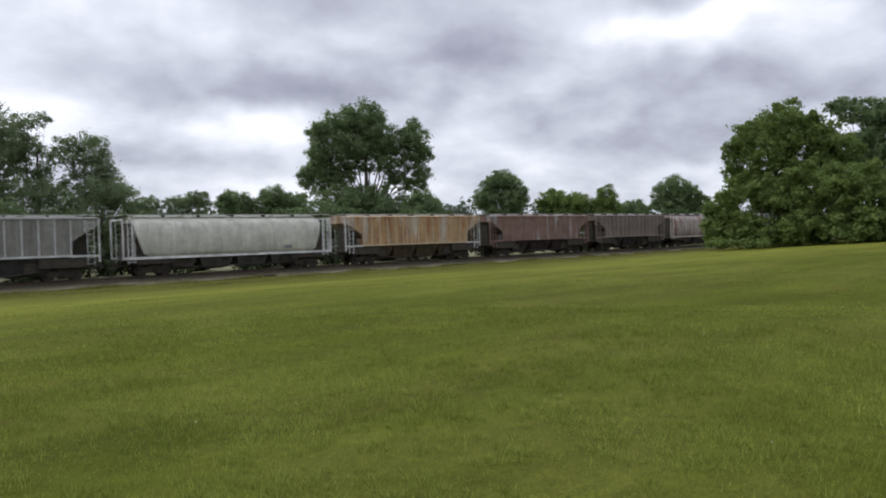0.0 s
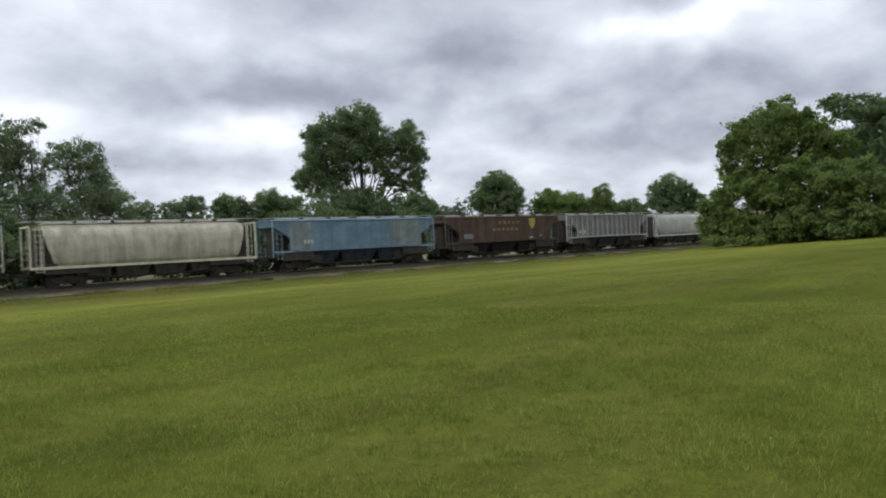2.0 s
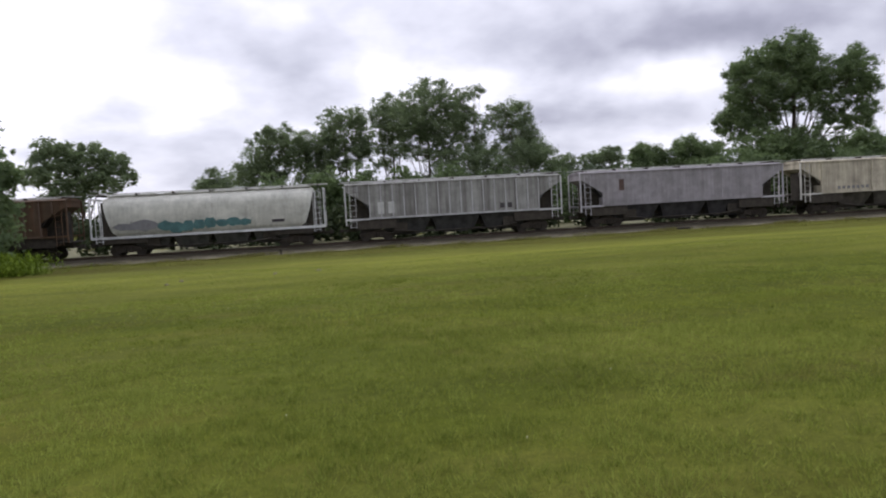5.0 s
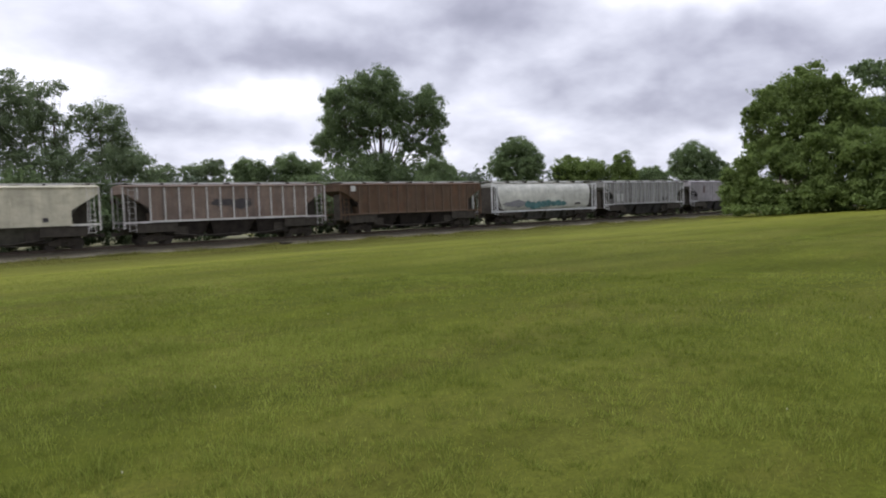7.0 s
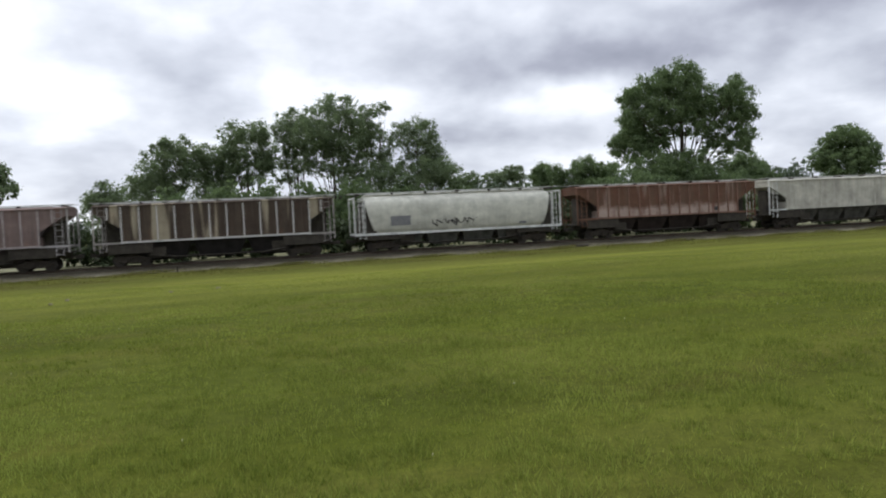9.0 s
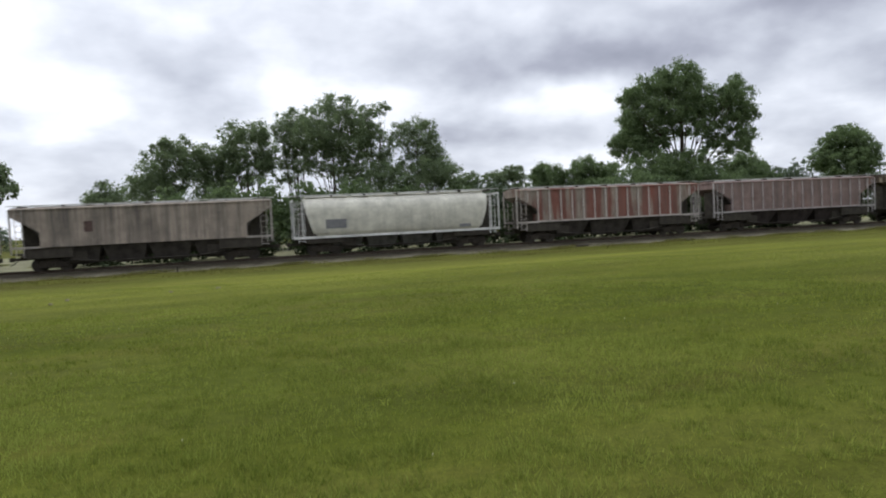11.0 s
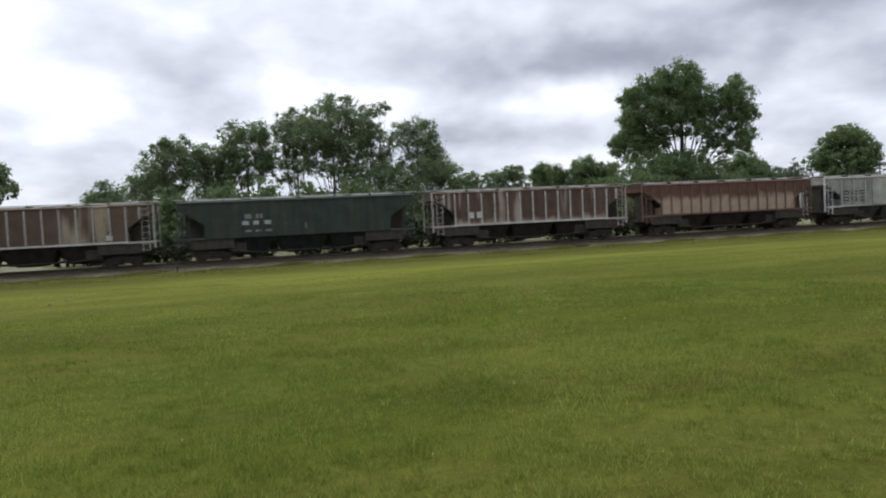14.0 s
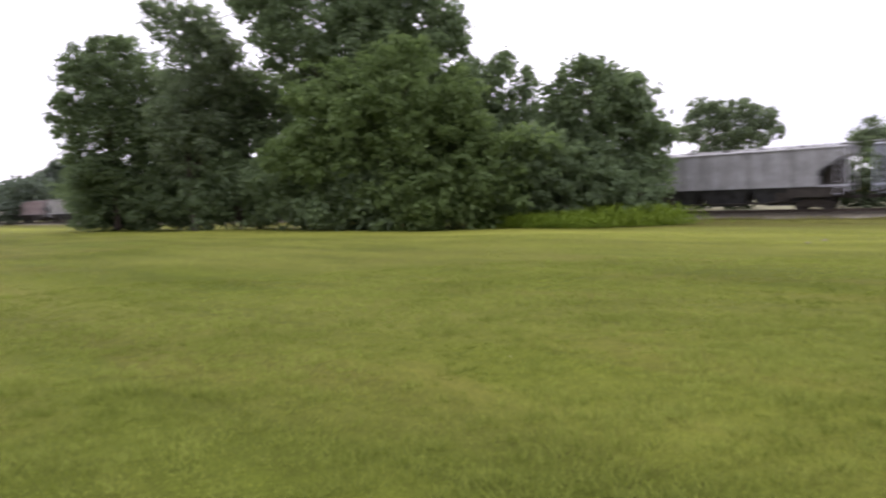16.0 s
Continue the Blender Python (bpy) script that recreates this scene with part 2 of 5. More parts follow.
def gravel():
    m = Mat("ballast_stone", 0.95, 0.0, 0.05)
    vor = m.t.nodes.new("ShaderNodeTexVoronoi")
    vor.inputs["Scale"].default_value = 16.0
    m.link(m.coords(), vor.inputs["Vector"])
    stone = m.ramp(vor.outputs["Color"], (0.1, (0.075, 0.068, 0.046)), (0.9, (0.270, 0.248, 0.176)))
    col = m.mix(m.ramp(m.noise(1.1, 5), (0.4, 0.0), (0.75, 0.55)), stone, (0.140, 0.126, 0.088))
    # brake dust, oil and train shade put into the stone colour beside the rails
    sep = m.t.nodes.new("ShaderNodeSeparateXYZ")
    m.link(m.coords(), sep.inputs[0])
    span = m.t.nodes.new("ShaderNodeMapRange")
    span.inputs["From Min"].default_value, span.inputs["From Max"].default_value = TRACK_Y - 3.8, TRACK_Y - 2.5
    m.link(sep.outputs["Y"], span.inputs["Value"])
    col = m.mix(m.ramp(span.outputs[0], (0.0, 0.0), (1.0, 0.93)), col, (0.036, 0.031, 0.021))
    m.colour(col)
    m.bump(vor.outputs["Distance"], 0.8, 0.05)
    return m.m


GRASS, BALLAST = lawn(), gravel()
BLADE = leafage("grass_blades", (0.068, 0.092, 0.010), (0.345, 0.385, 0.086), 0.7, 0.42)
FRINGE = leafage("rough_grass_blades", (0.085, 0.088, 0.020), (0.230, 0.212, 0.070), 0.7, 0.35)
WEED = leafage("tall_weeds", (0.095, 0.152, 0.011), (0.180, 0.247, 0.028), 0.6, 0.3)
CLOVER = plain("clover_white", (0.50, 0.48, 0.36), 0.1)
BARK = plain("bark", (0.085, 0.068, 0.052), 0.4, 4.0, 0.95, 0, 0.6)
LEAF = leafage("broad_leaves", (0.124, 0.170, 0.090), (0.188, 0.250, 0.118), 0.6, 0.60)
LEAF_LIGHT = leafage("young_leaves", (0.118, 0.166, 0.053), (0.194, 0.256, 0.078), 0.6, 0.56)
LEAF_MID = leafage("mid_green_leaves", (0.116, 0.168, 0.062), (0.178, 0.246, 0.084), 0.6, 0.58)
# airy trees: colour greyed and lifted to carry the haze before them
LEAF_HAZY = leafage("airy_hazed_leaves", (0.134, 0.176, 0.104), (0.212, 0.262, 0.144), 0.6, 0.60)
# undergrowth leaves, darkened in colour for the tree shade behind the cars
LEAF_SHADE = leafage("shaded_leaves", (0.032, 0.043, 0.022), (0.054, 0.070, 0.034), 0.7, 0.12)
# distant haze put into the leaf colour: grey-green with little contrast
LEAF_FAR_HAZE = leafage("far_hazed_leaves", (0.098, 0.124, 0.090), (0.121, 0.151, 0.106))
STEEL_DARK = plain("dark_underframe_steel", (0.044, 0.038, 0.029), 0.45, 2.0, 0.9)
TRUCK_STEEL = plain("rusty_cast_steel", (0.048, 0.040, 0.030), 0.4, 3.0, 0.9)
WHEEL_STEEL = plain("wheel_steel", (0.054, 0.046, 0.037), 0.3, 4.0, 0.7, 0.0)
RAIL_STEEL = plain("rail_steel", (0.070, 0.052, 0.036), 0.3, 2.0, 0.7)
TIE_WOOD = plain("creosoted_tie", (0.050, 0.042, 0.031), 0.35, 3.0, 0.95)
FIELD_STONE = plain("field_stone", (0.17, 0.15, 0.10), 0.4, 9.0, 0.95)
DRY_GRASS = plain("dry_verge_grass", (0.15, 0.145, 0.075), 0.45, 1.2, 0.95, 0, 0.5)
GALV = plain("galvanised_walkway", (0.42, 0.42, 0.39), 0.15, 2.0, 0.6, 0.2)

# ---- mesh helpers ----


def mesh_of(name, bm, material):
    me = bpy.data.meshes.new(name)
    bm.normal_update()
    bm.to_mesh(me)
    bm.free()
    me.materials.append(material)
    return me


def part(name, bm, material, parent, label=""):
    ob = new(name, mesh_of(name, bm, material) if isinstance(bm, bmesh.types.BMesh) else bm)
    ob.parent = parent
    return tagged(ob, label) if label else ob


def raw_mesh(name, verts, faces, material):
    me = bpy.data.meshes.new(name)
    verts, faces = np.asarray(verts, dtype=np.float32), np.asarray(faces, dtype=np.int32)
    me.vertices.add(len(verts))
    me.vertices.foreach_set("co", verts.ravel())
    k = faces.shape[1]
    me.loops.add(faces.size)
    me.loops.foreach_set("vertex_index", faces.ravel())
    me.polygons.add(len(faces))
    me.polygons.foreach_set("loop_start", np.arange(0, faces.size, k, dtype=np.int32))
    me.update(calc_edges=True)
    me.validate()
    me.materials.append(material)
    return me


def box(bm, x0, x1, y0, y1, z0, z1):
    vs = [bm.verts.new((x, y, z)) for x in (x0, x1) for y in (y0, y1) for z in (z0, z1)]
    for f in ((0, 1, 3, 2), (4, 6, 7, 5), (0, 4, 5, 1), (2, 3, 7, 6), (0, 2, 6, 4), (1, 5, 7, 3)):
        bm.faces.new([vs[i] for i in f])


def boxed(*dims, bevel=0.0):
    bm = bmesh.new()
    box(bm, *dims)
    if bevel:
        bmesh.ops.bevel(bm, geom=bm.edges[:], offset=bevel, segments=1, affect="EDGES")
    return bm


def prism(bm, outline, y0, y1):
    """A closed x-z outline drawn out from y0 to y1."""
    a = [bm.verts.new((x, y0, z)) for x, z in outline]
    b = [bm.verts.new((x, y1, z)) for x, z in outline]
    bm.faces.new(a)
    bm.faces.new(b[::-1])
    for i in range(len(a)):
        j = (i + 1) % len(a)
        bm.faces.new((a[j], a[i], b[i], b[j]))


def rod(bm, p, q, r, sides=6):
    p, q = Vector(p), Vector(q)
    m = Matrix.Translation((p + q) / 2) @ (q - p).to_track_quat("Z", "Y").to_matrix().to_4x4()
    bmesh.ops.create_cone(bm, cap_ends=True, segments=sides, radius1=r, radius2=r, depth=(q - p).length, matrix=m)


# ---- ground and track ----


def smooth(a, b, v):
    u = np.clip((v - a) / (b - a), 0, 1)
    return u * u * (3 - 2 * u)


def ground_z(x, y):
    x, y = np.asarray(x, dtype=float), np.asarray(y, dtype=float)
    low = smooth(12, 51, y)
    z = 0.70 - 1.17 * low + 0.45 * smooth(45, 95, x) * (1 - smooth(40, 52, y))
    roll_ = 0.05 * np.sin(x * 0.21 + 1.0) * np.sin(y * 0.17) + 0.03 * np.sin(x * 0.47 + y * 0.39)
    return z + roll_ * smooth(3, 15, np.hypot(x, y)) * (1 - smooth(42, 49, y) * (1 - smooth(60, 75, y)))


def build_ground():
    radii = [0.0] + list(np.geomspace(1.0, 140, 120)) + list(np.geomspace(160, 4500, 16))
    n = 200
    verts, faces = [], []
    for r in radii:
        a = np.linspace(0, 2 * np.pi, n, endpoint=False)
        x, y = r * np.cos(a), r * np.sin(a)
        verts.append(np.c_[x, y, ground_z(x, y)])
    idx = np.arange(len(radii) * n).reshape(len(radii), n)
    a, b = idx[:-1], idx[1:]
    faces = np.stack([a, b, np.roll(b, -1, 1), np.roll(a, -1, 1)], -1).reshape(-1, 4)
    ob = new("ground", raw_mesh("ground", np.concatenate(verts), faces, GRASS))
    ob.data.polygons.foreach_set("use_smooth", [True] * len(ob.data.polygons))
    tagged(ob, "mown green lawn sloping gently down to the railway", "lawn", kind="structure")


def build_grass():
    rng = np.random.default_rng(5)

    def swell(x, y, k):
        return np.sin(x * k + 1.3 * np.sin(y * k * 0.73)) * np.sin(y * k * 0.84 + 1.1 * np.sin(x * k * 0.57))

    vs = []
    # thin all round; dense, in tufts, over the half of the lawn before the line
    for r0, r1, tufts, blades, spread, hgt, wid, half in ((0.1, 30.0, 40, 1, 0.0, 0.050, 0.0075, 180), (2.8, 9.0, 700, 1, 0.0, 0.060, 0.0034, 84), (2.8, 9.0, 52, 26, 0.055, 0.105, 0.0036, 84),
                                                         (8.5, 16.0, 330, 1, 0.0, 0.060, 0.0050, 84), (8.5, 16.0, 20, 20, 0.09, 0.105, 0.0056, 84), (15.0, 30.0, 150, 1, 0.0, 0.038, 0.0085, 84)):
        count = int(tufts * (r1 * r1 - r0 * r0) * radians(half))
        r = np.sqrt(rng.uniform(r0 * r0, r1 * r1, count))
        a = radians(90) + rng.uniform(-radians(half), radians(half), count)
        x, y = r * np.cos(a), r * np.sin(a)
        clump = 0.5 * swell(x, y, 4.1) + 0.4 * swell(x + 9, y, 1.7) + 0.35 * swell(x, y + 4, 0.7)
        keep = rng.random(count) < 0.70 + 0.5 * clump
        x, y, clump = x[keep], y[keep], clump[keep]
        size = rng.uniform(0.55, 1.2, len(x)) * (0.85 + 0.4 * clump)
        x, y, size = np.repeat(x, blades), np.repeat(y, blades), np.repeat(size, blades)
        count = len(x)
        ox, oy = rng.normal(0, 1, count) * spread * size, rng.normal(0, 1, count) * spread * size
        x, y = x + ox, y + oy
        h = hgt * rng.uniform(0.35, 1.0, count) * size
        ang = rng.uniform(0, 2 * np.pi, count)
        lean = rng.uniform(0.1, 0.9, count) * h
        la = np.arctan2(oy, ox) + rng.normal(0, 0.9, count)
        z = ground_z(x, y) - 0.004
        dx, dy = np.cos(ang) * wid, np.sin(ang) * wid
        tri = np.stack([np.c_[x - dx, y - dy, z], np.c_[x + dx, y + dy, z], np.c_[x + np.cos(la) * lean, y + np.sin(la) * lean, z + h]], 1)
        vs.append(tri.reshape(-1, 3))
    v = np.concatenate(vs)
    ob = new("grass", raw_mesh("grass", v, np.arange(len(v)).reshape(-1, 3), BLADE))
    tagged(ob, "short mown grass blades in soft tufts", "grass", kind="stuff")
    # clover heads
    vs, fs = [], []
    for i in range(34):
        r, a = math.sqrt(rng.uniform(12, 170)), radians(90 + rng.uniform(-80, 80))
        x, y = r * math.cos(a), r * math.sin(a)
        c = np.array((x, y, float(ground_z(x, y)) + 0.05))
        s = rng.uniform(0.004, 0.007)
        base = len(vs)
        for d in ((1, 0, 0), (-1, 0, 0), (0, 1, 0), (0, -1, 0), (0, 0, 1), (0, 0, -4)):
            vs.append(c + s * np.array(d))
        for p, q in ((0, 2), (2, 1), (1, 3), (3, 0)):
            fs += [(base + p, base + q, base + 4), (base + q, base + p, base + 5)]
    tagged(new("clover", raw_mesh("clover", vs, fs, CLOVER)), "small white clover heads in the lawn", "clover", kind="stuff")


def build_track():
    rng = np.random.default_rng(8)
    xs = np.arange(-260, 200.1, 0.5)
    prof = [(-4.3, -0.56), (-3.8, -0.46), (-3.0, -0.32), (-2.1, -0.17), (-1.4, -0.14), (0, -0.14), (1.4, -0.14), (2.1, -0.17), (3.0, -0.34), (4.2, -0.55)]
    verts = []
    for x in xs:
        for i, (dy, z) in enumerate(prof):
            edge = 0.18 * math.sin(x * 0.7) + rng.normal(0, 0.12) if i < 2 else rng.normal(0, 0.03)
            verts.append((x, TRACK_Y + dy + edge, z + rng.normal(0, 0.025)))
    n = len(prof)
    idx = np.arange(len(verts)).reshape(-1, n)
    faces = np.stack([idx[:-1, :-1], idx[1:, :-1], idx[1:, 1:], idx[:-1, 1:]], -1).reshape(-1, 4)
    tagged(new("track_bed", raw_mesh("track_bed", verts, faces, BALLAST)), "grey crushed-stone ballast bed of the railway", "ballast", kind="structure")
    for side in (-0.755, 0.755):
        bm = bmesh.new()
        y = TRACK_Y + side
        box(bm, -260, 200, y - 0.07, y + 0.07, -0.150, -0.135)
        box(bm, -260, 200, y - 0.010, y + 0.010, -0.135, -0.04)
        box(bm, -260, 200, y - 0.036, y + 0.036, -0.04, 0.0)
        tagged(new("rail", mesh_of("rail", bm, RAIL_STEEL)), "steel rail on wooden ties", "rail", kind="structure")
    bm = bmesh.new()
    for i in range(800):
        x = -230 + i * 0.53
        box(bm, x - 0.115, x + 0.115, TRACK_Y - 1.3, TRACK_Y + 1.3, -0.3, -0.135)
    tagged(new("ties", mesh_of("ties", bm, TIE_WOOD)), "dark creosoted wooden railway ties", "ties", kind="stuff")


def build_verge():
    xs, ys = np.arange(-260, 200.1, 2.0), np.array([59.6, 61.0, 62.5, 64.0, 66.0, 68.5, 72.0, 80.0, 95.0, 120.0])
    gx, gy = np.meshgrid(xs, ys, indexing="ij")
    verts = np.stack([gx, gy + 0.4 * np.sin(gx * 0.23), ground_z(gx, gy) + 0.03], -1).reshape(-1, 3)
    idx = np.arange(len(verts)).reshape(gx.shape)
    faces = np.stack([idx[:-1, :-1], idx[1:, :-1], idx[1:, 1:], idx[:-1, 1:]], -1).reshape(-1, 4)
    tagged(new("verge", raw_mesh("verge", verts, faces, DRY_GRASS)), "rough dry grass beyond the railway", "verge", kind="structure")


def build_fringe():
    """Rough uncut grass along the foot of the ballast, thicker in patches."""
    rng = np.random.default_rng(15)
    vs = []
    for lo, hi, count, hgt in ((-6.2, -3.4, 80000, 0.17), (-13.0, -5.5, 30000, 0.14)):
        x = rng.uniform(-75, 120, count)
        y = TRACK_Y + lo + (hi - lo) * rng.beta(2.2, 1.8, count) + 0.3 * np.sin(x * 0.8)
        patch = np.sin(x * 0.9 + 2 * np.sin(y * 0.8)) * np.sin(x * 0.31 + y * 0.5)
        keep = rng.random(count) < 0.45 + 0.6 * patch
        x, y, patch = x[keep], y[keep], patch[keep]
        n = len(x)
        h = hgt * rng.uniform(0.3, 1.0, n) * (0.8 + 0.5 * patch)
        a, la, lean = rng.uniform(0, 6.28, n), rng.uniform(0, 6.28, n), rng.uniform(0.1, 0.6, n) * h
        z = ground_z(x, y) - 0.01 + 0.10 * smooth(TRACK_Y - 4.4, TRACK_Y - 3.6, y)
        dx, dy = np.cos(a) * 0.026, np.sin(a) * 0.026
        vs.append(np.stack([np.c_[x - dx, y - dy, z], np.c_[x + dx, y + dy, z], np.c_[x + np.cos(la) * lean, y + np.sin(la) * lean, z + h]], 1).reshape(-1, 3))
    v = np.concatenate(vs)
    tagged(new("rough_grass", raw_mesh("rough_grass", v, np.arange(len(v)).reshape(-1, 3), FRINGE)), "rough olive-brown grass along the foot of the ballast", "grass", kind="stuff")


STONES = [(-5.2, 21.8), (-5.3, 20.5), (-2.5, 22.2), (-1.2, 23.0)]


def build_trackside_bits():
    bm = bmesh.new()
    box(bm, -0.05, 0.05, -0.05, 0.05, -0.2, 0.34)
    box(bm, -0.08, 0.08, -0.06, -0.05, 0.16, 0.32)
    ob = new("marker_stake", mesh_of("marker_stake", bm, TIE_WOOD))
    ob.location = (-5.3, 51.7, -0.42)
    tagged(ob, "short weathered wooden stake at the edge of the ballast", "stake")
    rng = np.random.default_rng(71)
    for x, y in STONES:
        bm = bmesh.new()
        bmesh.ops.create_icosphere(bm, subdivisions=2, radius=0.06)
        for v in bm.verts:
            v.co = Vector((v.co.x * 1.5, v.co.y, v.co.z * 0.7)) * (1 + rng.uniform(-0.16, 0.16))
        ob = new("stone", mesh_of("stone", bm, FIELD_STONE))
        ob.location, ob.rotation_euler = (x, y, float(ground_z(x, y)) + 0.01), (0, 0, rng.uniform(0, 3))
        tagged(ob, "small grey stone lying in the short grass", "stone", "stones in the lawn")
    bm = boxed(-0.55, 0.55, -0.11, 0.11, -0.07, 0.07, bevel=0.015)
    ob = new("loose_tie", mesh_of("loose_tie", bm, TIE_WOOD))
    ob.location, ob.rotation_euler = (25.4, 51.8, -0.36), (radians(6), 0, radians(12))
    tagged(ob, "broken piece of dark railway tie lying on the ballast", "wood")


build_verge()
build_fringe()
build_trackside_bits()
build_ground()
build_grass()
build_track()

# ---- trees ----


def leaf_cloud(rng, lobes, count, size, gap=0.35):
    """Leaves in clumps on a set of ellipsoids (x, y, z, rx, ry, rz): small bent quads that face outwards."""
    subs = []
    for lx, ly, lz, rx, ry, rz in lobes:
        n = int(14 + 11 * max(rx, rz))
        d = rng.normal(size=(n, 3))
        d /= np.linalg.norm(d, axis=1)[:, None]
        k = rng.uniform(0.15, 1.04, n) ** 0.6
        r = 0.40 * (rx * ry * rz) ** (1 / 3) * rng.uniform(0.55, 1.15, n)
        keep = rng.random(n) > gap * 0.55
        c = np.array((lx, ly, lz)) + d * k[:, None] * np.array((rx, ry, rz))
        subs.append(np.c_[c, r, r, r * rng.uniform(0.55, 0.85, n)][keep])
    subs = np.concatenate(subs)
    weight = subs[:, 3] ** 2
    pick = rng.choice(len(subs), count, p=weight / weight.sum())
    d = rng.normal(size=(count, 3))
    d[:, 2] += 0.35
    d /= np.linalg.norm(d, axis=1)[:, None]
    rad = rng.random(count) ** 0.35 * (1 + (0.22 if gap > 0.15 else 0.08) * rng.normal(size=count) * (rng.random(count) < 0.35))
    c = subs[pick, :3] + d * rad[:, None] * subs[pick, 3:]
    c = c[c[:, 2] > 0.05]
    d = d[:len(c)] if len(c) == count else d[(subs[pick, 2] + d[:, 2] * rad * subs[pick, 5]) > 0.05]
    n = len(c)
    out = d + (0, 0, 0.35) + rng.normal(size=(n, 3)) * 0.7
    out /= np.linalg.norm(out, axis=1)[:, None]
    u = np.cross(out, rng.normal(size=(n, 3)))
    u /= np.linalg.norm(u, axis=1)[:, None] + 1e-6
    w = np.cross(out, u)
    s = size * rng.uniform(0.5, 1.25, n)[:, None]
    bend = out * s * 0.3
    v = np.stack([c - u * s, c - w * s * 0.6 + bend, c + u * s, c + w * s * 0.6 + bend * 0.4], 1).reshape(-1, 3)
    return v, np.arange(4 * n).reshape(-1, 4)


def limb_mesh(rng, trunk_h, top_h, r, lobes, reach=0.8, thin=0.45):
    """A tapered trunk and one limb to each lobe."""
    bm = bmesh.new()

    def tube(points, r0, r1, sides=7):
        rings = []
        for i, p in enumerate(points):
            p = Vector(p)
            rr = r0 + (r1 - r0) * i / (len(points) - 1)
            q = Vector(points[min(i + 1, len(points) - 1)]) - Vector(points[max(i - 1, 0)])
            turn = q.to_track_quat("Z", "Y").to_matrix()
            rings.append([bm.verts.new(p + turn @ Vector((math.cos(k * 2 * math.pi / sides) * rr, math.sin(k * 2 * math.pi / sides) * rr, 0))) for k in range(sides)])
        for a, b in zip(rings, rings[1:]):
            for k in range(sides):
                bm.faces.new((a[k], a[(k + 1) % sides], b[(k + 1) % sides], b[k]))
        bm.faces.new(rings[-1])

    sway = rng.normal(0, 0.25, 2)
    tube([(0, 0, -0.4), (0, 0, 0.4), (sway[0] * 0.5, sway[1] * 0.5, trunk_h), (sway[0], sway[1], top_h)], r * 1.25, r * 0.3, 9)
    for lx, ly, lz, rx, ry, rz in lobes:
        z0 = min(trunk_h * rng.uniform(0.75, 1.35), lz * 0.85)
        f = min(1.0, z0 / top_h)
        a = Vector((sway[0] * f, sway[1] * f, z0))
        b = Vector((lx, ly, lz))
        mid = a.lerp(b, 0.5) + Vector((rng.normal(0, 0.3), rng.normal(0, 0.3), 0.4))
        tube([a, mid, a.lerp(b, reach), b + Vector((0, 0, rz * 0.5))], r * thin, r * thin * 0.2, 6)
        for _ in range(3):
            e = b + Vector((rng.uniform(-rx, rx), rng.uniform(-ry, ry), rng.uniform(-0.2, 0.8) * rz)) * 0.8
            tube([mid.lerp(b, 0.4), mid.lerp(e, 0.7) + Vector((0, 0, 0.2)), e], r * thin * 0.4, r * thin * 0.09, 5)
    return bm


def make_tree(x, y, lobes, count, size, leaf, trunk_h, r, label, seed, gap=0.35, category="tree", group=""):
    rng = np.random.default_rng(seed)
    root = new("tree")
    root.location = (x, y, float(ground_z(x, y)) - 0.03)
    top = max(l[2] + 0.3 * l[5] for l in lobes)
    part("trunk", limb_mesh(rng, trunk_h, top, r, lobes), BARK, root)
    v, f = leaf_cloud(rng, lobes, count, size, gap)
    part("crown", raw_mesh("crown", v, f, leaf), leaf, root)
    return tagged(root, label, category, group)


def auto_lobes(rng, h, w, base, n=9, depth=None):
    """A crown of n lobes filling a rough dome of width w from height base to h."""
    depth = depth or w
    out = []
    for i in range(n):
        f = (i + 0.5) / n
        z = base + (h - base) * (0.15 + 0.72 * f)
        spread = math.sqrt(max(0.05, 1 - ((f - 0.35) / 0.75) ** 2))
        a = i * 2.4 + rng.uniform(-0.4, 0.4)
        k = rng.uniform(0.35, 0.75) * spread
        rr = rng.uniform(0.22, 0.31) * w
        out.append((math.cos(a) * k * w / 2, math.sin(a) * k * depth / 2, z, rr, rr * depth / w, rr * 0.8 * min(1.3, (h - base) / w + 0.3)))
    out.append((0, 0, h - 0.17 * (h - base), 0.2 * w, 0.2 * depth, 0.17 * (h - base)))
    return out


def at(az, dist):
    """The place at a bearing (degrees to the left of the track's normal) and distance from the camera."""
    return -math.sin(radians(az)) * dist, math.cos(radians(az)) * dist


